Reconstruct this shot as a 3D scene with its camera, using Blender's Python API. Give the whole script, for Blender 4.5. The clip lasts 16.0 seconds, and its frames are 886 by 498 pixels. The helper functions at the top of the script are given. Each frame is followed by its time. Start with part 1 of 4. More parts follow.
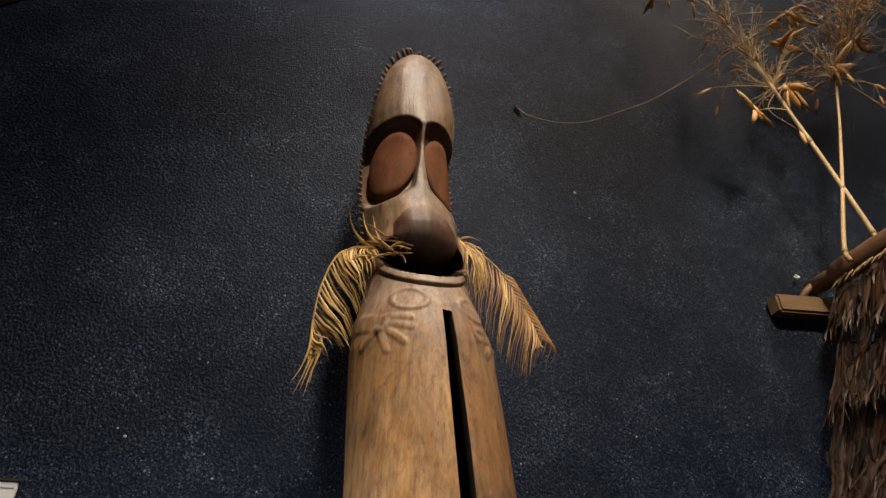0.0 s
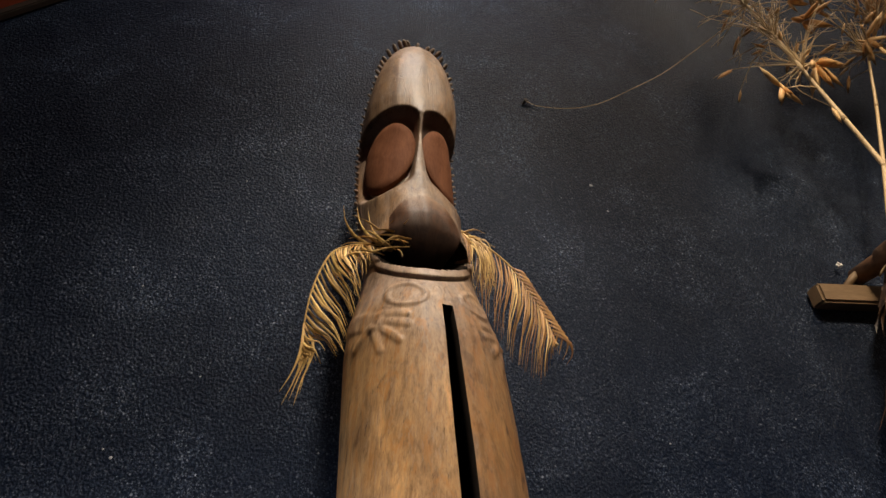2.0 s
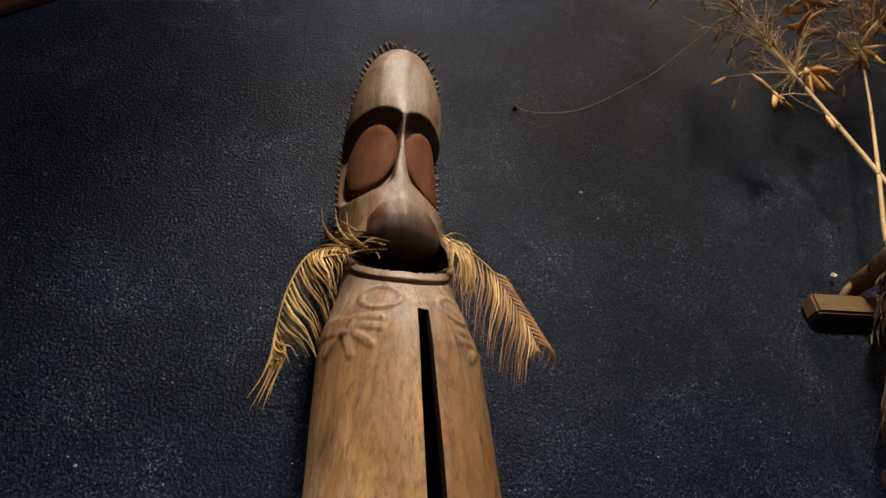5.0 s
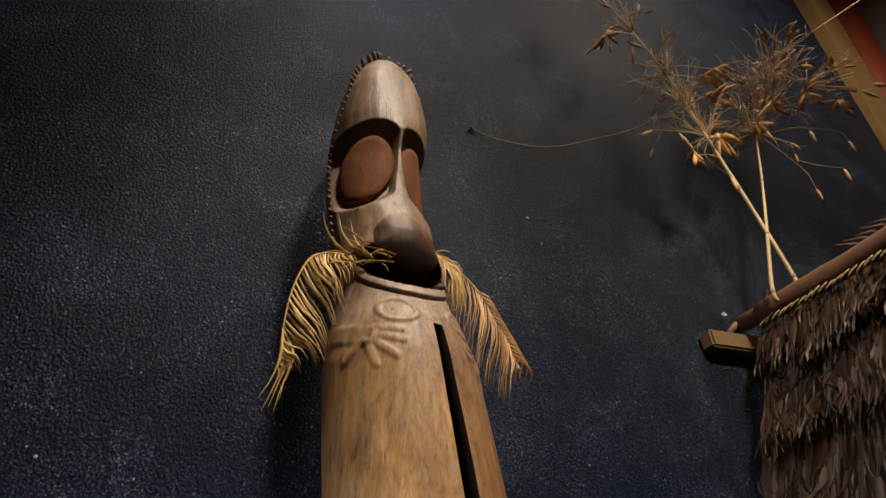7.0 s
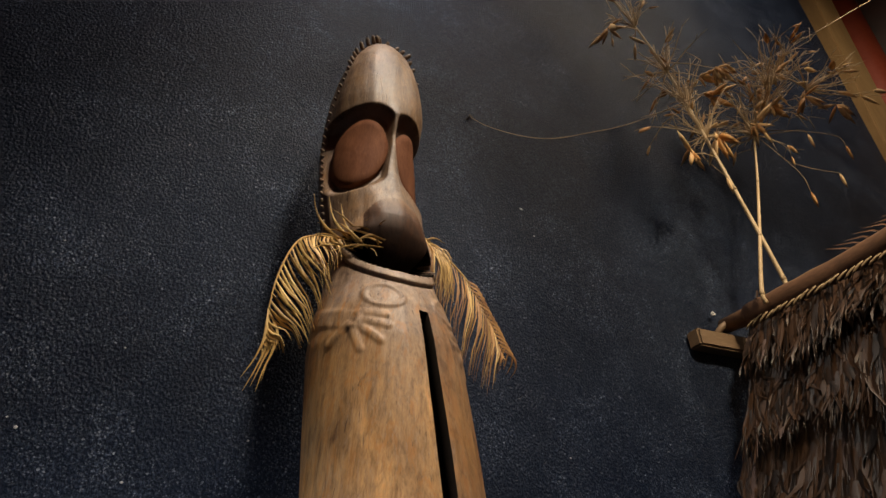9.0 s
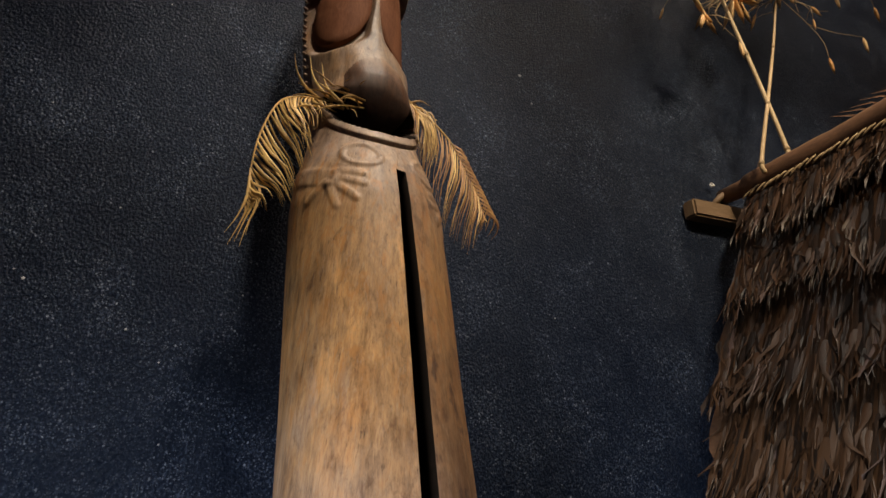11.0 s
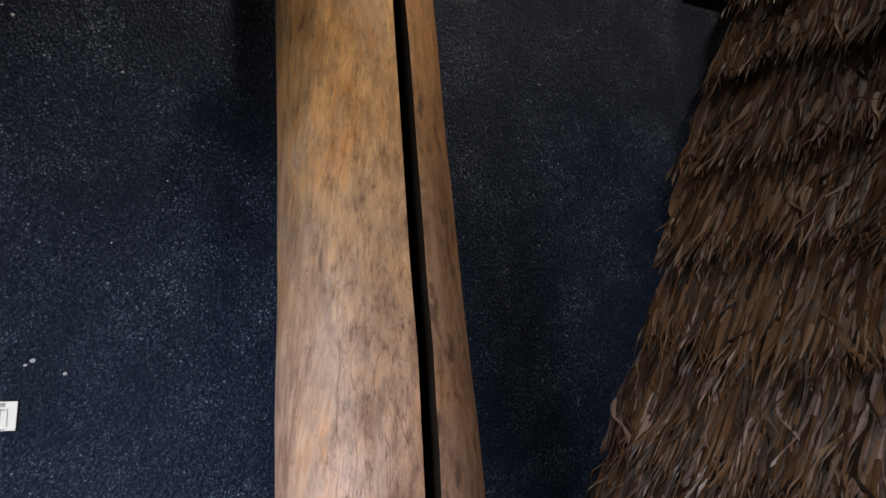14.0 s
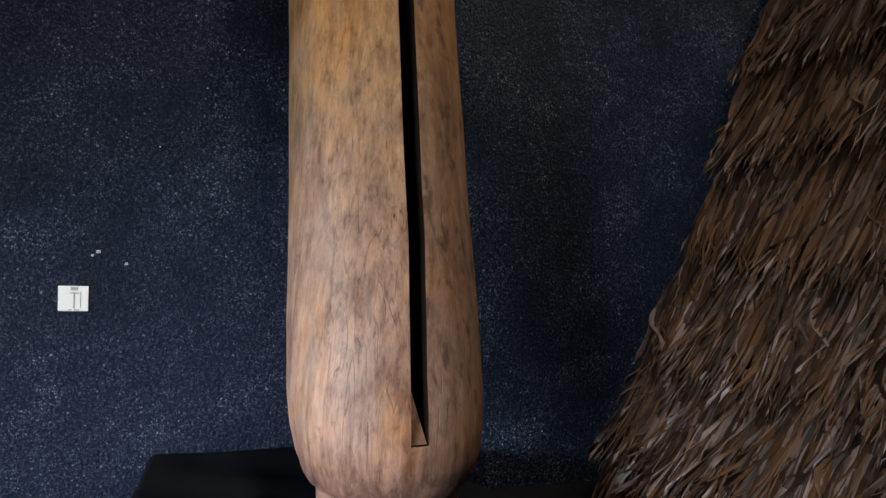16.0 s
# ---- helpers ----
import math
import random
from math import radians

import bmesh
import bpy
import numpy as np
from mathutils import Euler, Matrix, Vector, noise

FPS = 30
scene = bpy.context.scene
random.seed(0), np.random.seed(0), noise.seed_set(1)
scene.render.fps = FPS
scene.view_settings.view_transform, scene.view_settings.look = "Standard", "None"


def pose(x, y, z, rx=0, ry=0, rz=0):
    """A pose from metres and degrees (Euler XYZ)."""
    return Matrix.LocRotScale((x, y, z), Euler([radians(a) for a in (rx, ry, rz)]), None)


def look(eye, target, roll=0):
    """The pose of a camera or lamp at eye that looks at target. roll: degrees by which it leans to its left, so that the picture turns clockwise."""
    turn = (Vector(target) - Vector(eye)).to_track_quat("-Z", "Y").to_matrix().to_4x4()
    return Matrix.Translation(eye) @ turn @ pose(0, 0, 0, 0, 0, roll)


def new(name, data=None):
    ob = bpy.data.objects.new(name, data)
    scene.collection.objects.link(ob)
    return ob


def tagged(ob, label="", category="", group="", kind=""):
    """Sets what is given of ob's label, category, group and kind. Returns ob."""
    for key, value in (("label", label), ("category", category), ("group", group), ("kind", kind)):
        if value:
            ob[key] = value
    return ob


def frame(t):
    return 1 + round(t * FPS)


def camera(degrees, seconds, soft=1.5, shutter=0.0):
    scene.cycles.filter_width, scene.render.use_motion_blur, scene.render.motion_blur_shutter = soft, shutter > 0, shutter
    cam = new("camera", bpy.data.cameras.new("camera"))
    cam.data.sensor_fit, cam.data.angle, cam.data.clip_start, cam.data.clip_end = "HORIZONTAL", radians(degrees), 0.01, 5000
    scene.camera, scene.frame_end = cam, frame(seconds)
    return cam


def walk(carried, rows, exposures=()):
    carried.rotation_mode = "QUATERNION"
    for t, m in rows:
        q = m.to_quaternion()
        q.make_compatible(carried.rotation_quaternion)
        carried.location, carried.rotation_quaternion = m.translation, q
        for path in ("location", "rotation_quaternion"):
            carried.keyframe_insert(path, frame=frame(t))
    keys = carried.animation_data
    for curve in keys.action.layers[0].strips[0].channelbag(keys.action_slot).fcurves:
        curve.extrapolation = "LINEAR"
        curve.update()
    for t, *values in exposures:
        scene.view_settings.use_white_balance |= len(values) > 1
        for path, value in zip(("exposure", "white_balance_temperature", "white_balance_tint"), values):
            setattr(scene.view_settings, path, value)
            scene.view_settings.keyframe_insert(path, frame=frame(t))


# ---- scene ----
cam = camera(71.1, 16.0)
PATH = [
    (0, (-0.384, -0.611, 1.514), (-0.023, 1.03, 2.598), 0.8),
    (0.5, (-0.338, -0.603, 1.506), (0.006, 1.04, 2.593), 0.6),
    (1, (-0.27, -0.607, 1.502), (0.015, 1.048, 2.589), 1.3),
    (1.5, (-0.24, -0.559, 1.501), (0.002, 1.105, 2.583), 0.8),
    (2, (-0.252, -0.419, 1.535), (0.016, 1.201, 2.676), 0.0),
    (2.5, (-0.232, -0.328, 1.532), (0.068, 1.254, 2.718), -1.1),
    (3, (-0.13, -0.28, 1.545), (0.046, 1.318, 2.735), 0.7),
    (3.5, (-0.078, -0.269, 1.55), (0.037, 1.336, 2.737), 1.9),
    (4, (-0.092, -0.275, 1.552), (0.038, 1.323, 2.747), 1.9),
    (6.3, (-0.411, -0.462, 1.536), (0.071, 1.131, 2.645), 0.4),
    (6.5, (-0.471, -0.459, 1.542), (0.043, 1.129, 2.644), 0.7),
    (7, (-0.668, -0.375, 1.537), (0.021, 1.105, 2.693), -2.2),
    (7.5, (-0.758, -0.335, 1.54), (0.016, 1.098, 2.702), -2.8),
    (8, (-0.771, -0.329, 1.54), (-0.016, 1.102, 2.716), -1.1),
    (8.2, (-0.753, -0.333, 1.54), (-0.012, 1.102, 2.72), -0.7),
    (10.3, (-0.529, -0.44, 1.497), (0.164, 1.196, 2.417), 0.7),
    (10.5, (-0.526, -0.437, 1.486), (0.177, 1.211, 2.375), 0.9),
    (11, (-0.516, -0.43, 1.462), (0.21, 1.256, 2.255), 1.2),
    (11.5, (-0.513, -0.421, 1.446), (0.243, 1.293, 2.147), 1.0),
    (12, (-0.502, -0.415, 1.411), (0.275, 1.325, 2.019), 1.2),
    (12.5, (-0.47, -0.448, 1.391), (0.272, 1.342, 1.889), 1.7),
    (13, (-0.441, -0.5, 1.352), (0.26, 1.336, 1.724), 2.0),
    (13.5, (-0.489, -0.511, 1.321), (0.277, 1.318, 1.582), 2.3),
    (14, (-0.549, -0.536, 1.28), (0.296, 1.269, 1.439), 2.4),
    (14.5, (-0.577, -0.567, 1.246), (0.282, 1.239, 1.268), 2.9),
    (15, (-0.496, -0.6, 1.218), (0.272, 1.242, 1.092), 2.9),
    (15.5, (-0.403, -0.653, 1.201), (0.278, 1.219, 1.014), 3.3),
    (16, (-0.296, -0.672, 1.196), (0.264, 1.246, 1.108), 2.9),
]
walk(cam, [(t, look(eye, target, roll)) for t, eye, target, roll in PATH],
     [(0, 0.30), (4.2, 0.28), (6.5, 0.24), (8.2, 0.2), (10.5, 0.12), (13.0, -0.02), (15.0, -0.22), (16.0, -0.22)])

# ---- light ----
world = bpy.data.worlds.new("world")
scene.world = world
world.use_nodes = True
world.node_tree.nodes["Background"].inputs[0].default_value = (0.30, 0.36, 0.45, 1)
world.node_tree.nodes["Background"].inputs[1].default_value = 0.08


def spot(name, eye, target, watts, colour, angle, blend=0.6, size=0.06):
    lamp = bpy.data.lights.new(name, "SPOT")
    lamp.energy, lamp.color, lamp.spot_size, lamp.spot_blend, lamp.shadow_soft_size = watts, colour, radians(angle), blend, size
    ob = new(name, lamp)
    ob.matrix_world = look(eye, target)
    return ob


def area(name, eye, target, watts, colour, w, h, spread=180):
    lamp = bpy.data.lights.new(name, "AREA")
    lamp.energy, lamp.color, lamp.shape, lamp.size, lamp.size_y = watts, colour, "RECTANGLE", w, h
    lamp.spread = radians(spread)
    ob = new(name, lamp)
    ob.matrix_world = look(eye, target)
    return ob


KEY = (0.12, -0.70, 6.0)
WASH = (-0.15, 0.85, 6.1)
HUT = (1.2, -1.8, 5.5)
ROOF = (3.2, -1.0, 8.8)
spot("key_spot", KEY, (0.0, 1.30, 2.2), 740, (1.0, 0.87, 0.70), 58, 1.0, 0.22)
spot("wash_spot", WASH, (-0.15, 1.85, 4.6), 88, (1.0, 0.94, 0.87), 165, 1.0, 0.05)
# Next two spots are added, unseen: they brighten plumes, thatch top and trim.
spot("hut_fill_spot", HUT, (2.42, 1.40, 3.45), 740, (1.0, 0.80, 0.56), 38, 1.0, 0.30)
spot("roof_fill_spot", ROOF, (2.9, 1.7, 4.8), 660, (1.0, 0.83, 0.64), 150, 1.0, 0.9)
# Unseen window assumed for the cool light low on drum and wall.
area("assumed_daylight", (-4.86, -2.3, 1.05), (0.0, 1.3, -0.85), 122, (0.88, 0.93, 1.0), 2.9, 0.8, 58)


# ---- materials ----
def rgb(*c):
    return (c[0], c[1], c[2], 1)


def ramp_node(nt, fac, stops):
    r = nt.nodes.new("ShaderNodeValToRGB")
    while len(r.color_ramp.elements) < len(stops):
        r.color_ramp.elements.new(0.5)
    for e, (p, c) in zip(r.color_ramp.elements, stops):
        e.position, e.color = p, rgb(*c)
    nt.links.new(fac, r.inputs[0])
    return r.outputs[0]


def noise_node(nt, scale, detail=6, stretch=(1, 1, 1), rough=0.6, distort=0.0):
    co, mp = nt.nodes.new("ShaderNodeTexCoord"), nt.nodes.new("ShaderNodeMapping")
    mp.inputs["Scale"].default_value = stretch
    nt.links.new(co.outputs["Object"], mp.inputs[0])
    n = nt.nodes.new("ShaderNodeTexNoise")
    n.inputs["Scale"].default_value, n.inputs["Detail"].default_value, n.inputs["Roughness"].default_value = scale, detail, rough
    n.inputs["Distortion"].default_value = distort
    nt.links.new(mp.outputs[0], n.inputs["Vector"])
    return n.outputs[0]


def mix_node(nt, fac, a, b, mode="MIX"):
    m = nt.nodes.new("ShaderNodeMix")
    m.data_type, m.blend_type = "RGBA", mode
    for sock, v in ((m.inputs[0], fac), (m.inputs[6], a), (m.inputs[7], b)):
        if isinstance(v, (int, float)):
            sock.default_value = v
        elif isinstance(v, tuple):
            sock.default_value = rgb(*v)
        else:
            nt.links.new(v, sock)
    return m.outputs[2]


def maths(nt, op, a, b=0.5, c=0.5):
    m = nt.nodes.new("ShaderNodeMath")
    m.operation = op
    for sock, v in zip(m.inputs, (a, b, c)):
        if isinstance(v, (int, float)):
            sock.default_value = v
        else:
            nt.links.new(v, sock)
    return m.outputs[0]


def bump_node(nt, height, strength, distance, below=None):
    b = nt.nodes.new("ShaderNodeBump")
    b.inputs["Strength"].default_value, b.inputs["Distance"].default_value = strength, distance
    nt.links.new(height, b.inputs["Height"])
    if below:
        nt.links.new(below, b.inputs["Normal"])
    return b.outputs[0]


def shader(name):
    m = bpy.data.materials.new(name)
    m.use_nodes = True
    return m, m.node_tree, m.node_tree.nodes["Principled BSDF"]


def plain(name, low, high, scale=8, stretch=(1, 1, 1), rough=0.7, bump=0.3, depth=0.004, metal=0.0, spread=0.0):
    """A surface between two tones: coarse and fine grain, an island tint, and relief."""
    m, nt, p = shader(name)
    n1, n2 = noise_node(nt, scale, 6, stretch), noise_node(nt, scale * 7, 4, stretch)
    f = maths(nt, "MULTIPLY_ADD", n2, 0.45, maths(nt, "MULTIPLY", n1, 0.6))
    if spread:
        g = nt.nodes.new("ShaderNodeNewGeometry").outputs["Random Per Island"]
        o = nt.nodes.new("ShaderNodeObjectInfo").outputs["Random"]
        w = maths(nt, "FRACT", maths(nt, "ADD", g, o))
        f = maths(nt, "MULTIPLY_ADD", maths(nt, "SUBTRACT", w, 0.5), spread, f)
    nt.links.new(ramp_node(nt, f, [(0.3, low), (0.72, high)]), p.inputs["Base Color"])
    p.inputs["Roughness"].default_value, p.inputs["Metallic"].default_value = rough, metal
    if bump:
        nt.links.new(bump_node(nt, f, bump, depth), p.inputs["Normal"])
    return m


def wall_paint():
    """Blue-black paint over coarse plaster: pale rubbed grains in drifting patches, stray flecks, painted-in glints."""
    m, nt, p = shader("black_wall_paint")
    coarse, grain, fine = noise_node(nt, 1.3, 4), noise_node(nt, 88, 4, (1.1, 1, 0.9), 0.55), noise_node(nt, 230, 2)
    rub_glint = noise_node(nt, 2.6, 9, rough=0.72, distort=0.5)
    base = ramp_node(nt, coarse, [(0.3, (0.0032, 0.0066, 0.0170)), (0.7, (0.0062, 0.0122, 0.0295))])
    # Grain peaks carry glints of the lit relief as pale colour.
    peak = ramp_node(nt, grain, [(0.50, (0, 0, 0)), (0.66, (1, 1, 1))])
    patch = ramp_node(nt, rub_glint, [(0.38, (0.15, 0.15, 0.15)), (0.52, (0.45, 0.45, 0.45)), (0.62, (1, 1, 1))])
    base = mix_node(nt, maths(nt, "MULTIPLY", peak, patch), base, (0.046, 0.066, 0.112))
    co, torn = nt.nodes.new("ShaderNodeTexCoord"), nt.nodes.new("ShaderNodeTexNoise")
    torn.inputs["Scale"].default_value, torn.inputs["Detail"].default_value = 90, 3
    nt.links.new(co.outputs["Object"], torn.inputs["Vector"])
    shift = nt.nodes.new("ShaderNodeVectorMath")
    shift.operation = "MULTIPLY_ADD"
    shift.inputs[1].default_value = (0.011, 0.011, 0.011)
    nt.links.new(torn.outputs["Color"], shift.inputs[0])
    nt.links.new(co.outputs["Object"], shift.inputs[2])
    # Pale flecks, with lamp glints among them put into the colour.
    for size, share, tone in ((125, 0.22, (0.21, 0.25, 0.32)), (52, 0.62, (0.32, 0.37, 0.46))):
        v, sep = nt.nodes.new("ShaderNodeTexVoronoi"), nt.nodes.new("ShaderNodeSeparateColor")
        v.inputs["Scale"].default_value = size
        nt.links.new(shift.outputs[0], v.inputs["Vector"])
        nt.links.new(v.outputs["Color"], sep.inputs[0])
        chance = ramp_node(nt, sep.outputs[0], [(share, (0, 0, 0)), (1.0, (1, 1, 1))])
        dot = ramp_node(nt, v.outputs["Distance"], [(0.14, (1, 1, 1)), (0.46 if size > 80 else 0.26, (0, 0, 0))])
        base = mix_node(nt, maths(nt, "MULTIPLY", dot, maths(nt, "MULTIPLY", chance, patch)), base, tone)
    nt.links.new(base, p.inputs["Base Color"])
    nt.links.new(ramp_node(nt, coarse, [(0.3, (0.30, 0.30, 0.30)), (0.7, (0.40, 0.40, 0.40))]), p.inputs["Roughness"])
    p.inputs["Specular IOR Level"].default_value = 0.11
    b = bump_node(nt, grain, 1.0, 0.010)
    nt.links.new(bump_node(nt, fine, 0.5, 0.003, b), p.inputs["Normal"])
    return m


def drum_wood(name="weathered_drum_wood", grey=0.0):
    """Weathered carved wood: long grain, ochre and grey-pink tones, fine checks and dark stains."""
    m, nt, p = shader(name)
    grain, streak = noise_node(nt, 9, 8, (6, 6, 0.55), 0.65), noise_node(nt, 24, 6, (5, 5, 0.16), 0.6, 0.4)
    blotch, big = noise_node(nt, 5.5, 5, (1, 1, 0.6)), noise_node(nt, 1.6, 3)
    co, xyz = nt.nodes.new("ShaderNodeTexCoord"), nt.nodes.new("ShaderNodeSeparateXYZ")
    nt.links.new(co.outputs["Object"], xyz.inputs[0])
    z = maths(nt, "MULTIPLY_ADD", maths(nt, "SUBTRACT", big, 0.5), 0.7, xyz.outputs[2])
    z = maths(nt, "MULTIPLY", z, 0.25)
    tone = ramp_node(nt, z, [(0.06, (0.39, 0.262, 0.222)), (0.24, (0.40, 0.272, 0.222)), (0.36, (0.43, 0.285, 0.180)), (0.50, (0.52, 0.310, 0.135)), (0.56, (0.50, 0.312, 0.150)), (0.63, (0.42, 0.315, 0.235)), (0.74, (0.215, 0.150, 0.100)), (0.85, (0.165, 0.112, 0.070)), (1.0, (0.150, 0.104, 0.068))])
    tone = mix_node(nt, 0.85, tone, ramp_node(nt, grain, [(0.30, (0.48, 0.44, 0.42)), (0.45, (0.78, 0.75, 0.73)), (0.58, (0.96, 0.95, 0.94)), (0.72, (1, 1, 1))]), "MULTIPLY")
    tone = mix_node(nt, 0.8, tone, ramp_node(nt, blotch, [(0.30, (0.56, 0.52, 0.50)), (0.46, (0.84, 0.84, 0.86)), (0.58, (1, 0.95, 0.86)), (0.70, (1.0, 0.74, 0.42))]), "MULTIPLY")
    hair = noise_node(nt, 42, 5, (6, 6, 0.30), 0.7, 0.3)
    tone = mix_node(nt, 0.5, tone, ramp_node(nt, hair, [(0.34, (0.45, 0.40, 0.38)), (0.50, (0.95, 0.94, 0.93)), (0.66, (1, 0.94, 0.86))]), "MULTIPLY")
    checks = ramp_node(nt, streak, [(0.31, (0.16, 0.13, 0.12)), (0.37, (1, 1, 1))])
    mottle = noise_node(nt, 26, 6, (1.5, 1.5, 0.6), 0.7, 0.5)
    tone = mix_node(nt, 0.85, tone, ramp_node(nt, mottle, [(0.33, (0.50, 0.44, 0.42)), (0.45, (0.88, 0.85, 0.83)), (0.55, (1.12, 1.08, 1.02)), (0.66, (1.16, 1.02, 0.84))]), "MULTIPLY")
    tone = mix_node(nt, 0.65, tone, checks, "MULTIPLY")
    bend, where = noise_node(nt, 6.0, 1, (4.2, 4.2, 0.02), 0.4, 0.0), noise_node(nt, 2.4, 2, (1, 1, 0.7))
    line = maths(nt, "ABSOLUTE", maths(nt, "SUBTRACT", bend, 0.5))
    line = ramp_node(nt, line, [(0.002, (0, 0, 0)), (0.010, (1, 1, 1))])
    crack = maths(nt, "MAXIMUM", line, ramp_node(nt, where, [(0.47, (1, 1, 1)), (0.56, (0, 0, 0))]))
    tone = mix_node(nt, 0.35, tone, ramp_node(nt, crack, [(0.0, (0.22, 0.17, 0.15)), (1.0, (1, 1, 1))]), "MULTIPLY")
    pale = ramp_node(nt, noise_node(nt, 4.2, 6, (2.0, 2.0, 0.45), 0.65, 0.4), [(0.52, (0, 0, 0)), (0.68, (1, 1, 1))])
    tone = mix_node(nt, maths(nt, "MULTIPLY", pale, 0.35), tone, (0.40, 0.315, 0.270))
    flake = noise_node(nt, 15, 7, (1.7, 1.7, 0.55), 0.72, 0.9)
    low = ramp_node(nt, z, [(0.40, (0, 0, 0)), (0.48, (1, 1, 1)), (0.60, (1, 1, 1)), (0.66, (0, 0, 0))])
    warm = maths(nt, "MULTIPLY", ramp_node(nt, flake, [(0.52, (0, 0, 0)), (0.60, (1, 1, 1))]), maths(nt, "MULTIPLY_ADD", low, 0.60, 0.08))
    tone = mix_node(nt, warm, tone, (0.40, 0.175, 0.048))
    smudge = noise_node(nt, 5, 6, (1.9, 1.9, 0.55), 0.62, 0.8)
    tone = mix_node(nt, 0.85, tone, ramp_node(nt, smudge, [(0.32, (0.46, 0.42, 0.42)), (0.43, (0.86, 0.84, 0.84)), (0.54, (1.08, 1.08, 1.08)), (0.66, (1.30, 1.26, 1.20))]), "MULTIPLY")
    base = maths(nt, "MULTIPLY", maths(nt, "MULTIPLY_ADD", smudge, 0.22, maths(nt, "SUBTRACT", xyz.outputs[2], 0.11)), 0.25)
    tone = mix_node(nt, 0.9, tone, ramp_node(nt, base, [(0.110, (1, 0.95, 0.95)), (0.117, (0.45, 0.38, 0.38)), (0.135, (0.62, 0.54, 0.52)), (0.165, (1, 1, 1))]), "MULTIPLY")
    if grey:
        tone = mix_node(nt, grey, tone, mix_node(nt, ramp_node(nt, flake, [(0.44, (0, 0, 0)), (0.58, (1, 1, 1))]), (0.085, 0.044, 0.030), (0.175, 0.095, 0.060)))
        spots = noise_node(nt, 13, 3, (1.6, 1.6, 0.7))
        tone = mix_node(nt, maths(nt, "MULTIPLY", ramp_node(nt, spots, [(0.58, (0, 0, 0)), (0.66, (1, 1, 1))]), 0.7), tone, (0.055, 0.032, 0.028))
    dust = noise_node(nt, 60, 5, (2, 2, 0.6))
    tone = mix_node(nt, maths(nt, "MULTIPLY", ramp_node(nt, dust, [(0.55, (0, 0, 0)), (0.75, (1, 1, 1))]), 0.35), tone, (0.42, 0.33, 0.24))
    nt.links.new(tone, p.inputs["Base Color"])
    p.inputs["Roughness"].default_value, p.inputs["Specular IOR Level"].default_value = 0.50, 0.30
    h = maths(nt, "ADD", maths(nt, "MULTIPLY", grain, 0.5), maths(nt, "MULTIPLY", checks, 0.4))
    h = maths(nt, "ADD", h, maths(nt, "MULTIPLY", crack, 0.3))
    nt.links.new(bump_node(nt, h, 0.5, 0.006), p.inputs["Normal"])
    return m


WALL = wall_paint()
WOOD = drum_wood()
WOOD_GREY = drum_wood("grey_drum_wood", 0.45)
def matt(m):
    m.node_tree.nodes["Principled BSDF"].inputs["Specular IOR Level"].default_value = 0.05
    return m


DISC = matt(plain("red_brown_wood", (0.080, 0.030, 0.015), (0.165, 0.068, 0.034), 7, (3, 3, 0.8), 0.7, 0.35))
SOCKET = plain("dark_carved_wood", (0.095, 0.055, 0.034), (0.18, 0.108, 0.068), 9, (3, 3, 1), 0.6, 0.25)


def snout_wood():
    """Carved wood, darkened low on the snout: stain plus underside shade in colour."""
    m, nt, p = shader("stained_shaded_wood")
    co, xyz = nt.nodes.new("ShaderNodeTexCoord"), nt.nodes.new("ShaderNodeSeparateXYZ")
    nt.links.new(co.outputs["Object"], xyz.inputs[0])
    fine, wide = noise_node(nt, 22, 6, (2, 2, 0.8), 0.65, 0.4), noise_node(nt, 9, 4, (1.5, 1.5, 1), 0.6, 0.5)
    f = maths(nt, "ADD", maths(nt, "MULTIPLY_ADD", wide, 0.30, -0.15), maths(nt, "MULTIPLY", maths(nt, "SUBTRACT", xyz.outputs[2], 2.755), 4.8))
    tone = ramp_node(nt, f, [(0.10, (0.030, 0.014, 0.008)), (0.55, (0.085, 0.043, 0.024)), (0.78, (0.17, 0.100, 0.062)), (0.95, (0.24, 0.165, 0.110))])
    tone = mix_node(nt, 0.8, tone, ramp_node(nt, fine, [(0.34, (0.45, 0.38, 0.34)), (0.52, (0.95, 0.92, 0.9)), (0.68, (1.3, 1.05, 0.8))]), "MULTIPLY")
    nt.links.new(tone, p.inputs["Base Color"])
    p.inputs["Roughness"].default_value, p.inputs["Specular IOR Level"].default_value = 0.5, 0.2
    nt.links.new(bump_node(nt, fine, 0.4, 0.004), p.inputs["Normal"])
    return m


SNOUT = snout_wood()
# Near-black inner wood: the shade inside slit and mouth is in the colour.
HOLLOW = matt(plain("shaded_hollow", (0.004, 0.003, 0.002), (0.012, 0.008, 0.006), 12, (1, 1, 1), 0.95, 0.3))
LEAFLET = plain("dried_palm_leaflet", (0.36, 0.20, 0.05), (0.76, 0.49, 0.16), 9, (1, 1, 1), 0.55, 0.1, 0.002, 0, 0.7)
RUST = plain("rust_palm_leaflet", (0.22, 0.09, 0.02), (0.50, 0.25, 0.065), 9, (1, 1, 1), 0.55, 0.1, 0.002, 0, 0.5)
THATCH = plain("dry_thatch_leaf", (0.009, 0.0042, 0.0018), (0.066, 0.031, 0.0125), 14, (1, 1, 0.25), 0.5, 0.3, 0.003, 0, 0.6)
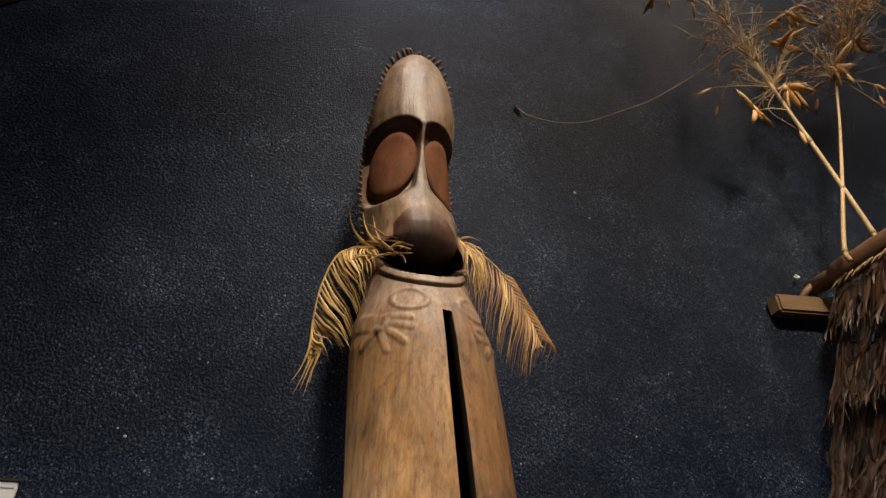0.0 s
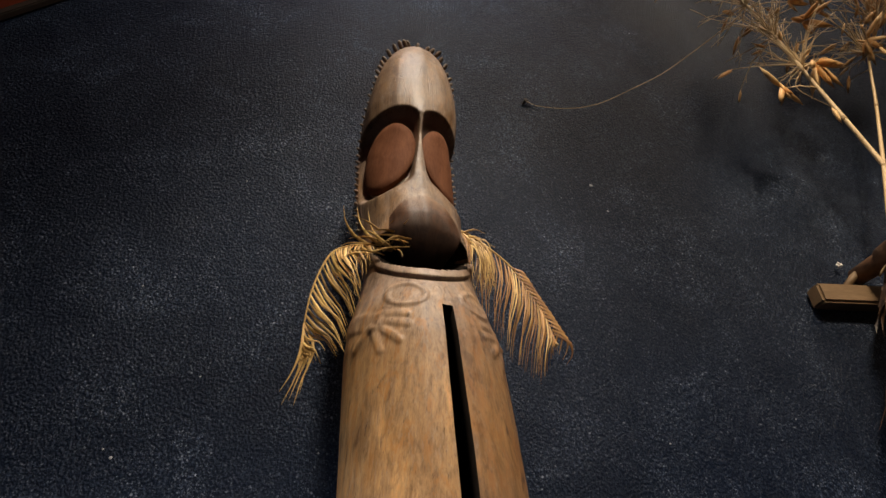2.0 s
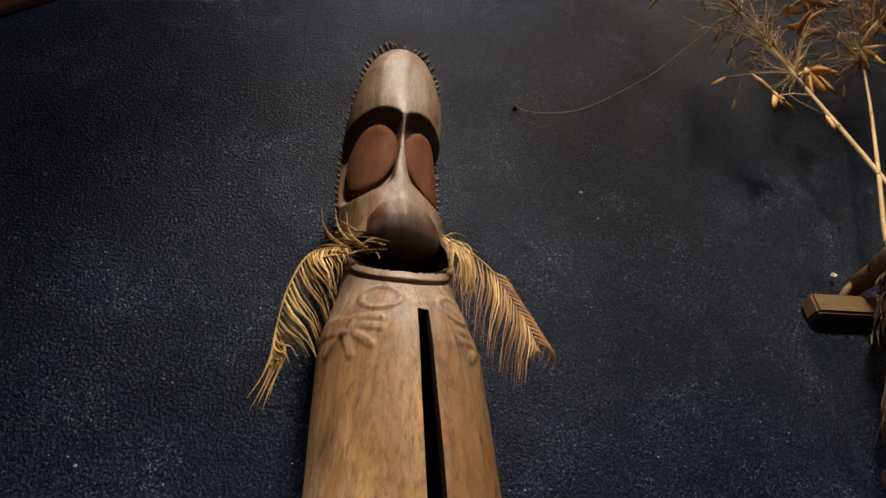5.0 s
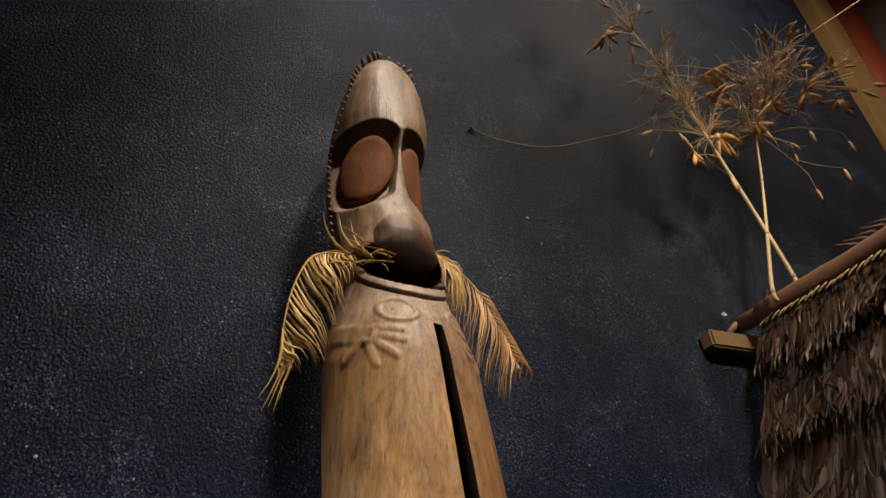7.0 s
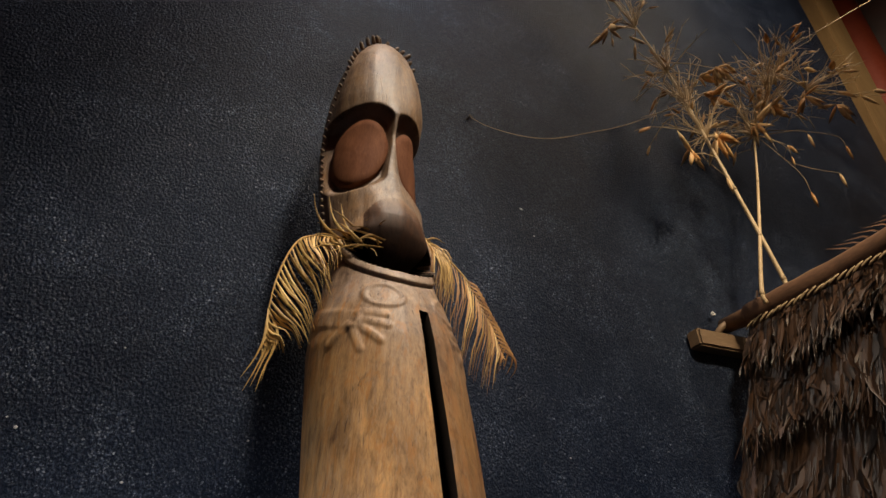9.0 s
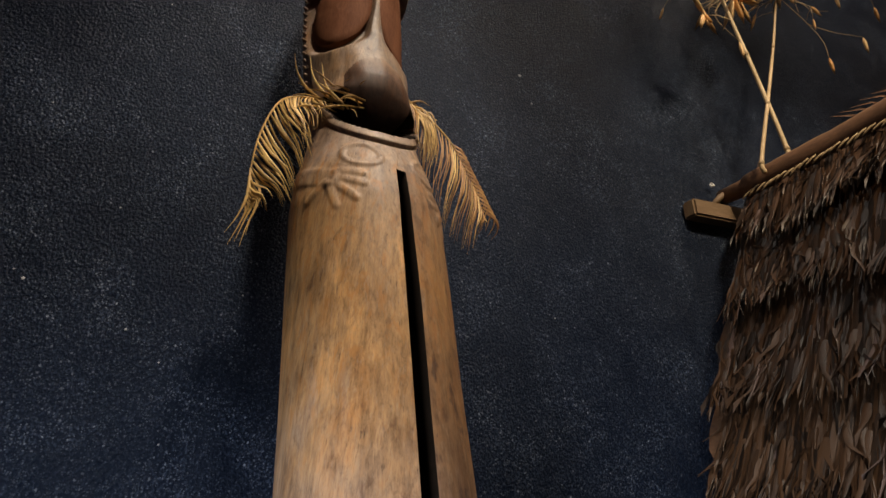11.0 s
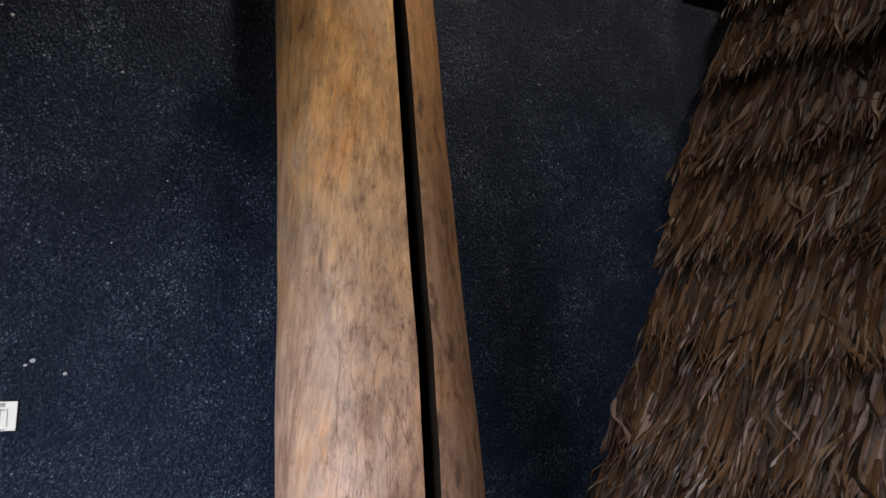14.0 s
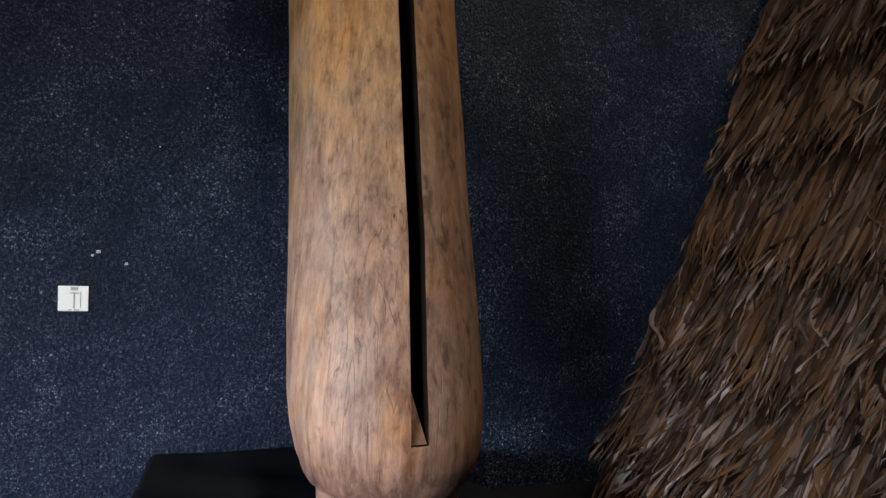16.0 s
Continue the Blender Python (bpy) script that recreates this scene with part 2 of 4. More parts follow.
# Paler leaf: bleaching and the cool daylight low down, both in its colour.
BLEACHED_DAYLIT = plain("bleached_daylit_leaf", (0.018, 0.0105, 0.0085), (0.125, 0.082, 0.069), 14, (1, 1, 0.25), 0.5, 0.3, 0.003, 0, 0.7)
BARK = plain("brown_bark_cap", (0.06, 0.028, 0.014), (0.19, 0.095, 0.046), 10, (1, 0.4, 1), 0.7, 0.5)
TIMBER = plain("pale_timber", (0.10, 0.060, 0.030), (0.22, 0.145, 0.080), 8, (0.4, 3, 3), 0.6, 0.3)
CORD = plain("straw_cord", (0.22, 0.15, 0.075), (0.42, 0.30, 0.16), 30, (1, 1, 1), 0.7, 0.3)
STRAW = plain("straw_stem", (0.40, 0.28, 0.14), (0.68, 0.52, 0.32), 12, (1, 1, 0.4), 0.55, 0.2, 0.002, 0, 0.4)
HUSK = plain("seed_husk", (0.46, 0.23, 0.07), (0.74, 0.50, 0.24), 16, (1, 1, 1), 0.6, 0.2, 0.002, 0, 0.8)
CLOTH = matt(plain("black_cloth", (0.004, 0.0048, 0.0068), (0.009, 0.0105, 0.0145), 4, (1, 1, 1), 0.7, 0.2))
PAPER = plain("white_card", (0.74, 0.74, 0.73), (0.84, 0.84, 0.83), 6, (1, 1, 1), 0.6, 0.05)
FLECK = plain("pale_paint_fleck", (0.25, 0.26, 0.28), (0.5, 0.5, 0.52), 60, (1, 1, 1), 0.7, 0)
INK = plain("grey_print", (0.30, 0.30, 0.30), (0.42, 0.42, 0.42), 30, (1, 1, 1), 0.7, 0)
RED = plain("red_paint", (0.30, 0.045, 0.018), (0.42, 0.078, 0.032), 3, (1, 1, 1), 0.55, 0.2)
OCHRE = plain("ochre_timber", (0.20, 0.115, 0.040), (0.32, 0.20, 0.08), 5, (3, 3, 0.3), 0.6, 0.3)
DARKWOOD = plain("dark_timber", (0.020, 0.012, 0.008), (0.05, 0.03, 0.02), 5, (1, 3, 1), 0.7, 0.3)
FLOOR = matt(plain("black_carpet", (0.004, 0.004, 0.005), (0.010, 0.010, 0.012), 2, (1, 1, 1), 0.55, 0.1))
CEILING = plain("brown_ceiling_board", (0.07, 0.045, 0.03), (0.12, 0.08, 0.055), 2, (1, 4, 1), 0.7, 0.2)
PLASTER = plain("grey_plaster", (0.34, 0.33, 0.31), (0.46, 0.44, 0.41), 3, (1, 1, 1), 0.8, 0.3)


# ---- mesh helpers ----
def mesh_of(name, verts, faces, mats, smooth=True, slots=None):
    me = bpy.data.meshes.new(name)
    me.from_pydata(verts, [], faces)
    for m in (mats if isinstance(mats, (list, tuple)) else [mats]):
        me.materials.append(m)
    me.polygons.foreach_set("use_smooth", [smooth] * len(me.polygons))
    if slots is not None:
        me.polygons.foreach_set("material_index", slots)
    me.update()
    return me


def put(name, verts, faces, mats, parent=None, label="", smooth=True, slots=None):
    ob = new(name, mesh_of(name, verts, faces, mats, smooth, slots))
    ob.parent = parent
    return tagged(ob, label)


def part(name, bm, material, parent=None, label="", smooth=False):
    me = bpy.data.meshes.new(name)
    bm.to_mesh(me)
    bm.free()
    me.materials.append(material)
    me.polygons.foreach_set("use_smooth", [smooth] * len(me.polygons))
    ob = new(name, me)
    ob.parent = parent
    return tagged(ob, label)


def block(lo, hi, bevel=0.0):
    """A box between two corners, its edges rounded."""
    bm = bmesh.new()
    bmesh.ops.create_cube(bm, size=1)
    for v in bm.verts:
        v.co = Vector([(a + b) / 2 + c * (b - a) for a, b, c in zip(lo, hi, v.co)])
    if bevel:
        bmesh.ops.bevel(bm, geom=bm.edges[:], offset=bevel, segments=2, affect="EDGES")
    return bm


def empty(name, at, label, category, group=""):
    ob = new(name)
    ob.location = at
    ob.empty_display_size = 0.05
    return tagged(ob, label, category, group)


def under(ob, thing):
    """Puts ob, whose mesh is in world metres, under the thing."""
    ob.parent = thing
    ob.matrix_parent_inverse = Matrix.Translation(-thing.location)
    return ob


def tube(points, radii, sides=6):
    """Vertices and faces of a tapered tube through points."""
    pts = [Vector(p) for p in points]
    verts, faces = [], []
    for i, p in enumerate(pts):
        d = (pts[min(i + 1, len(pts) - 1)] - pts[max(i - 1, 0)]).normalized()
        a = d.orthogonal().normalized() if i == 0 else (a - d * a.dot(d)).normalized()
        b = d.cross(a)
        r = radii[i] if isinstance(radii, (list, tuple)) else radii
        verts += [p + r * (math.cos(2 * math.pi * k / sides) * a + math.sin(2 * math.pi * k / sides) * b) for k in range(sides)]
    for i in range(len(pts) - 1):
        for k in range(sides):
            j = (k + 1) % sides
            faces.append((i * sides + k, i * sides + j, (i + 1) * sides + j, (i + 1) * sides + k))
    faces += [tuple(range(sides))[::-1], tuple(range((len(pts) - 1) * sides, len(pts) * sides))]
    return verts, faces


def bezier(ctrl, n):
    """Points along a smooth curve through the control points."""
    c = [Vector(p) for p in ctrl]
    c = [c[0] * 2 - c[1]] + c + [c[-1] * 2 - c[-2]]
    out, segs = [], len(c) - 3
    for k in range(n):
        u = k / (n - 1) * segs
        i = min(int(u), segs - 1)
        f = u - i
        p0, p1, p2, p3 = c[i:i + 4]
        out.append(0.5 * (2 * p1 + (p2 - p0) * f + (2 * p0 - 5 * p1 + 4 * p2 - p3) * f * f + (3 * p1 - p0 - 3 * p2 + p3) * f ** 3))
    return out


def blade(points, width, side, fold=0.25, blunt=0.0):
    """A leaf strip through points: a shallow V across side, tapered to the tip; two-sided thickness from the fold."""
    pts, side = [Vector(p) for p in points], Vector(side).normalized()
    n, verts, faces = len(pts), [], []
    for i, p in enumerate(pts):
        d = (pts[min(i + 1, n - 1)] - pts[max(i - 1, 0)]).normalized()
        s = (side - d * side.dot(d)).normalized()
        up = d.cross(s)
        f = i / (n - 1)
        w = width * (0.55 + 0.45 * math.sin(math.pi * min(1, f * 1.6))) * (1 - f ** 3 * (0.92 - blunt)) if f < 1 else width * (0.06 + 0.8 * blunt)
        verts += [p - s * w / 2, p + up * w * fold, p + s * w / 2]
    for i in range(n - 1):
        a = i * 3
        faces += [(a, a + 1, a + 4, a + 3), (a + 1, a + 2, a + 5, a + 4)]
    return verts, faces


def joined(pieces):
    verts, faces = [], []
    for v, f in pieces:
        k = len(verts)
        verts += v
        faces += [tuple(i + k for i in q) for q in f]
    return verts, faces


def ip(z, table):
    return float(np.interp(z, [a for a, _ in table], [b for _, b in table]))


# ---- the room ----
def wall(name, lo, hi, material, label):
    ob = part(name, block(lo, hi), material)
    return tagged(ob, label, "wall", kind="structure")


wall("wall_north", (-5.0, 1.9, -0.1), (5.30, 2.1, 11.0), WALL, "blue-black painted coarse plaster wall behind the drum")
wall("wall_east", (7.0, -4.2, -0.1), (7.2, 2.6, 11.0), PLASTER, "grey plaster side wall of the display room")
W = "grey plaster side wall of the room with an assumed window opening"
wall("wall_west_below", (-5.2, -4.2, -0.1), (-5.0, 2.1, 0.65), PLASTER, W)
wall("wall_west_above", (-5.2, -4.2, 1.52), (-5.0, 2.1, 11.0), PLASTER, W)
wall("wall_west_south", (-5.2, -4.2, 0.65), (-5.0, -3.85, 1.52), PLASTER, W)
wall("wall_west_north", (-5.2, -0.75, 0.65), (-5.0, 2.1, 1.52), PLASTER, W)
wall("wall_south", (-5.0, -4.2, -0.1), (7.0, -4.0, 11.0), PLASTER, "grey plaster rear wall of the display room")
wall("wall_beyond", (5.30, 2.4, -0.1), (7.0, 2.6, 11.0), DARKWOOD, "dark boarded wall beyond the end of the black wall")
tagged(part("floor", block((-5.2, -4.2, -0.1), (7.2, 2.6, 0.0)), FLOOR), "black carpeted floor of the display room", "floor", kind="structure")
tagged(part("ceiling", block((-5.2, -4.2, 11.0), (7.2, 2.6, 11.2)), CEILING), "brown boarded ceiling high above the display", "ceiling", kind="structure")
# Window frame added out of view round the daylight lamp.
win = empty("unseen_window_1", (-5.0, -2.6, 0.65), "assumed dark timber framed window opening in the side wall, out of view", "window")
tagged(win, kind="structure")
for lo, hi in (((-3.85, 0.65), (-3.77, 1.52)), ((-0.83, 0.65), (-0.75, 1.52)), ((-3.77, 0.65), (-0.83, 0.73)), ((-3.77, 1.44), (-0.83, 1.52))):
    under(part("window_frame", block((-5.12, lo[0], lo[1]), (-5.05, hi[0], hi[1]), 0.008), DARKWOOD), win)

# sloping red roof lining over the left end of the wall, with its dark edge rafter
SL = 1.04
bm = bmesh.new()
a = [Vector((-5.0, y, 4.30 + SL * (-5.0 + 2.29))) for y in (1.895, -3.99)]
b = [Vector((3.0, y, 4.30 + SL * (3.0 + 2.29))) for y in (1.895, -3.99)]
up = Vector((-SL, 0, 1)).normalized() * 0.06
vs = [bm.verts.new(p) for p in (a[0], a[1], b[1], b[0], a[0] + up, a[1] + up, b[1] + up, b[0] + up)]
for q in ((0, 1, 2, 3), (7, 6, 5, 4), (0, 4, 5, 1), (1, 5, 6, 2), (2, 6, 7, 3), (3, 7, 4, 0)):
    bm.faces.new([vs[i] for i in q])
tagged(part("roof_lining", bm, RED), "red painted sloping roof lining above the wall", "roof lining", kind="structure")
bm = block((-0.03, -0.02, -0.05), (9.2, 0.02, -0.004), 0.006)
bmesh.ops.transform(bm, matrix=pose(-4.6, 1.872, 4.30 + SL * (-4.6 + 2.29), 0, -math.degrees(math.atan(SL)), 0), verts=bm.verts)
tagged(part("edge_rafter", bm, DARKWOOD), "dark timber rafter along the top edge of the wall", "rafter", kind="structure")

# ochre board that closes the far end of the wall, and the red post beside it
bm = block((5.29, 1.84, 0.0), (5.72, 2.12, 11.0), 0.01)
for v in bm.verts:
    v.co.x += 0.09 * (v.co.z - 5.3)
tagged(part("trim", bm, OCHRE), "ochre timber trim board closing the wall's end", "trim", kind="structure")
v, f = tube([(6.35 + 0.09 * (z - 5.3), 2.1, z) for z in (0, 3, 6, 9, 11)], 0.26, 20)
tagged(put("red_post", v, f, RED), "round red painted roof post beyond the wall", "post", kind="structure")


# lamps on the wall's top; the hut and roof ones are unseen, added to brighten
def spotlight(at, aim, label):
    ob = empty("spotlight", at, label, "spotlight")
    d = (Vector(aim) - Vector(at)).normalized()
    p = Vector(at)
    v, f = tube([p - d * 0.20, p - d * 0.19, p - d * 0.05, p - d * 0.045], [0.03, 0.045, 0.055, 0.055], 16)
    under(put("housing", v, f, DARKWOOD), ob)
    top = min(11.0, 4.30 + SL * (p.x + 2.29)) if p.x < 3 else 11.0
    v, f = tube([p - d * 0.15, Vector((p.x, p.y, top))], 0.012, 8)
    under(put("stem", v, f, DARKWOOD), ob)


spotlight(KEY, (0.1, 1.4, 2.5), "small dark metal spotlight hanging over the display")
spotlight(ROOF, (2.9, 1.7, 4.8), "small dark metal spotlight added unseen under the roof to brighten wall and trim")
spotlight(HUT, (2.42, 1.45, 3.85), "small dark metal spotlight added unseen over the hut to brighten it")
spotlight(WASH, (-0.15, 1.85, 4.6), "small dark metal spotlight above the wall")

# ---- plinth ----
PLINTH_EDGE = [(0.40, 0.83), (0.90, 0.83), (1.09, 0.79), (1.24, 0.71), (1.36, 0.59), (1.50, 0.46), (1.89, 0.16)]
# soft cloth folds: from, to, height, width
FOLDS = [(-0.42, 1.20, -0.14, 1.02, 0.016, 0.030), (-0.30, 1.36, -0.16, 1.22, 0.010, 0.022), (-0.16, 1.30, -0.12, 1.10, 0.014, 0.018), (-0.30, 0.98, -0.14, 0.90, 0.012, 0.022), (0.36, 1.20, 0.66, 1.02, 0.012, 0.026), (0.36, 1.02, 0.60, 0.82, 0.010, 0.022)]


def capsule(px, pz, x0, z0, x1, z1):
    """Distance of a point from a stroke."""
    dx, dz = x1 - x0, z1 - z0
    f = min(1, max(0, ((px - x0) * dx + (pz - z0) * dz) / (dx * dx + dz * dz)))
    return math.hypot(px - x0 - f * dx, pz - z0 - f * dz)


def plinth():
    """Low block under black cloth: a flat top with faint folds and draped sides."""
    x0, y0, y1, top = -0.685, 0.42, 1.89, 0.24
    nx, ny = 150, 110
    verts, faces = [], []
    for j in range(ny + 1):
        for i in range(nx + 1):
            u, v = i / nx, j / ny
            y = y0 - 0.03 + (y1 - y0 + 0.03) * v
            x1 = ip(y, PLINTH_EDGE)
            x = x0 - 0.03 + (x1 - x0 + 0.06) * u
            e = min(x - x0, x1 - x, y - y0)
            z = top + 0.008 * noise.noise((x * 3, y * 5, 1.3)) + 0.004 * math.sin(9 * x + 14 * y + 3 * noise.noise((x * 2, y * 2, 4)))
            for ax, ay, bx, by, rise, wid in FOLDS:
                z += rise * math.exp(-(capsule(x, y + 0.06 * math.sin(7 * x), ax, ay, bx, by) / wid) ** 2)
            if e < 0:
                z = 0.004
                x += 0.012 * math.sin(40 * y) if min(x - x0, x1 - x) < 0 else 0
                y += 0.012 * math.sin(37 * x) if y < y0 else 0
            elif e < 0.02:
                z -= 0.01 * (1 - e / 0.02)
            verts.append((x, y, z))
    for j in range(ny):
        for i in range(nx):
            a = j * (nx + 1) + i
            faces.append((a, a + 1, a + nx + 2, a + nx + 1))
    ob = put("plinth", verts, faces, CLOTH, None, "low plinth draped in black cloth against the wall")
    return tagged(ob, category="plinth")


plinth()


# ---- the carved drum ----
LEAN = [(0.0, -0.012), (0.44, -0.010), (0.52, 0.0), (2.68, 0.0), (2.95, -0.020), (3.15, -0.024), (3.4, -0.018), (3.8, 0.012), (4.04, 0.036)]


def axis(z):
    """Centre of the trunk at a height: it leans back to the brow, the head bends forward again."""
    return 0.111 - 0.054 * z + ip(z, LEAN), 0.997 + 0.166 * min(z, 3.3) - 0.02 * max(0, z - 3.3)


BODY = [(0.235, 0.205), (0.446, 0.204), (0.453, 0.214), (0.466, 0.231), (0.49, 0.248), (0.54, 0.268), (0.61, 0.282), (0.70, 0.289), (0.9, 0.286), (1.3, 0.267), (1.7, 0.259), (2.1, 0.256), (2.35, 0.250), (2.45, 0.238), (2.52, 0.222), (2.60, 0.203), (2.68, 0.190), (2.80, 0.190)]
HALF = [(2.68, 0.19), (2.9, 0.197), (3.1, 0.202), (3.3, 0.203), (3.493, 0.2), (3.609, 0.192), (3.725, 0.177), (3.821, 0.157), (3.898, 0.132), (3.961, 0.102), (4.004, 0.07), (4.029, 0.04), (4.038, 0.012)]
NOSE = [(2.68, 0.20), (2.80, 0.219), (2.86, 0.222), (2.93, 0.215), (3.0, 0.206), (3.1, 0.203), (3.3, 0.228), (3.397, 0.25), (3.493, 0.246), (3.609, 0.232), (3.725, 0.21), (3.821, 0.182), (3.898, 0.15), (3.961, 0.116), (4.004, 0.084), (4.029, 0.05), (4.038, 0.02)]
SLIT_L = [(0.63, 1.0), (0.8, 2.0), (1.0, 3.4), (1.15, 4.7), (1.4, 4.7), (1.7, 5.4), (2.0, 5.6), (2.2, 6.0), (2.45, 7.2)]
SLIT_R = [(0.63, 10.6), (0.8, 11.0), (1.0, 12.8), (1.15, 14.6), (1.4, 15.3), (1.7, 15.8), (2.0, 16.4), (2.2, 15.8), (2.45, 15.5)]
SLIT = (0.625, 2.455)


def step(a, b, x):
    f = min(1, max(0, (x - a) / (b - a)))
    return f * f * (3 - 2 * f)


def oval(px, pz, cx, cz, a, b, turn):
    """Less than 1 inside an ellipse of half-axes a (along) and b, turned from upright."""
    c, s = math.cos(radians(turn)), math.sin(radians(turn))
    x, z = px - cx, pz - cz
    return math.hypot((c * x - s * z) / b, (s * x + c * z) / a)


# fingers of the carved relief: strokes over the girth and the height
FINGERS = [(-38, 2.425, -19, 2.415), (-38, 2.400, -18, 2.375), (-39, 2.380, -24, 2.320), (-43, 2.370, -38, 2.295), (-46, 2.38, -62, 2.325)]


# eye discs: angle from the ridge, height, half-axes, lean of the long axis
EYE = (44, 3.20, 0.176, 0.134, 30)
TWIST = 8.0


def plain_section(deg, z):
    """The trunk's section without carving, about its own axis."""
    th = math.radians(deg)
    if z < 2.68:
        r = ip(z, BODY)
        return r * math.sin(th), -r * math.cos(th)
    w, fr, c = ip(z, HALF), ip(z, NOSE), math.cos(th)
    if c <= 0:
        return w * math.sin(th), -c * w * 0.8
    y = -fr * c ** (0.92 - 0.30 * step(3.36, 3.55, z))
    return w * math.sin(th), y - (0.007 - 0.005 * step(3.4, 3.5, z)) * math.exp(-(deg / 9) ** 2)


def turned(x, y, z):
    """The head looks a little past the trunk's front."""
    a = math.radians(TWIST) * step(2.62, 2.86, z)
    return x * math.cos(a) - y * math.sin(a), x * math.sin(a) + y * math.cos(a)


def on_drum(deg, z, d):
    """A point d outside the plain section, in the room."""
    x, y = plain_section(deg, z)
    k = 1 + d / max(1e-6, math.hypot(x, y))
    x, y = turned(x * k, y * k, z)
    cx, cy = axis(z)
    return Vector((cx + x, cy + y, z))


def carve(deg, z):
    """How far the surface stands out from the plain section, and its material."""
    d, mat = 0.0, 0
    side = abs(deg)
    arc = math.radians(deg) * 0.22
    if z < 2.73:
        for flip in (1, -1):
            g = deg * flip + (22 if flip < 0 else 0)
            e = oval(math.radians(g) * 0.23, z, math.radians(-19.5) * 0.23, 2.497, 0.052, 0.072, 8)
            d += 0.0045 * (1 - step(0.03, 0.24, abs(e - 0.86)))
            for x0, z0, x1, z1 in FINGERS:
                r = capsule(math.radians(g) * 0.245, z, math.radians(x0) * 0.245, z0, math.radians(x1) * 0.245, z1)
                d += 0.0040 * (1 - step(0.006, 0.018, r))
            r = capsule(math.radians(g) * 0.245, z, math.radians(-95) * 0.245, 2.47, math.radians(-44) * 0.245, 2.40)
            d += 0.0034 * (1 - step(0.024, 0.044, r))
        lip = 2.590 + 0.115 * (side / 60) ** 2
        d += 0.010 * (1 - step(0.016, 0.028, abs(z - lip)))
        d -= 0.006 * (1 - step(0.0, 0.008, abs(z - lip + 0.028)))
    # mouth hollow between the collar and the overhanging snout
    low = 2.607 + 0.115 * (side / 60) ** 2
    px = abs(math.sin(math.radians(deg))) * 0.2
    if z > low and side < 80:
        wide = 0.090 + 0.036 * step(2.60, 2.78, z)
        snout = 1 - step(wide, wide + 0.016, px)
        high = (2.885 - 5.0 * px * px) * snout + (2.80 - 0.35 * max(0, px - 0.1)) * (1 - snout)
        if z < high:
            u = (z - low) / (high - low)
            block_in = 0.130 * (1 - u) ** 2.0
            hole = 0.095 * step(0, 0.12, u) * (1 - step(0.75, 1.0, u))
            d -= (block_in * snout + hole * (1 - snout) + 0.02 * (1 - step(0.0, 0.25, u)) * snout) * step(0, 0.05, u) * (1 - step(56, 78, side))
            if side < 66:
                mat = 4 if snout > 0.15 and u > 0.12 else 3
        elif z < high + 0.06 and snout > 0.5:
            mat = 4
        d -= 0.010 * step(0.06, 0.16, px) * step(2.78, 2.86, z) * (1 - step(2.90, 3.02, z)) * (1 - step(60, 90, side))
    # face: oval sockets that run up under the brow, a thin ridge between
    if 2.86 < z < 3.62 and side < 100:
        px = abs(math.sin(math.radians(deg))) * ip(z, HALF)
        ridge = 0.004 + 0.030 * (1 - step(2.95, 3.30, z))
        brow = 3.430 - 0.55 * max(0, px - 0.10) ** 1.3 - 9.0 * max(0, 0.075 - px) ** 2
        e = oval(math.radians(side) * 0.21, z, math.radians(EYE[0]) * 0.21, EYE[1], EYE[2] + 0.040, EYE[3] + 0.042, -EYE[4])
        s = max(1 - step(0.88, 1.10, e), step(3.22, 3.32, z))
        s *= step(ridge, ridge + 0.016, px) * (1 - step(brow - 0.030, brow + 0.008, z))
        s *= 1 - step(76, 98, side)
        d -= (0.044 + 0.004 * step(3.10, 3.36, z)) * s
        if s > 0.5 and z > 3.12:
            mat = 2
    return d, mat


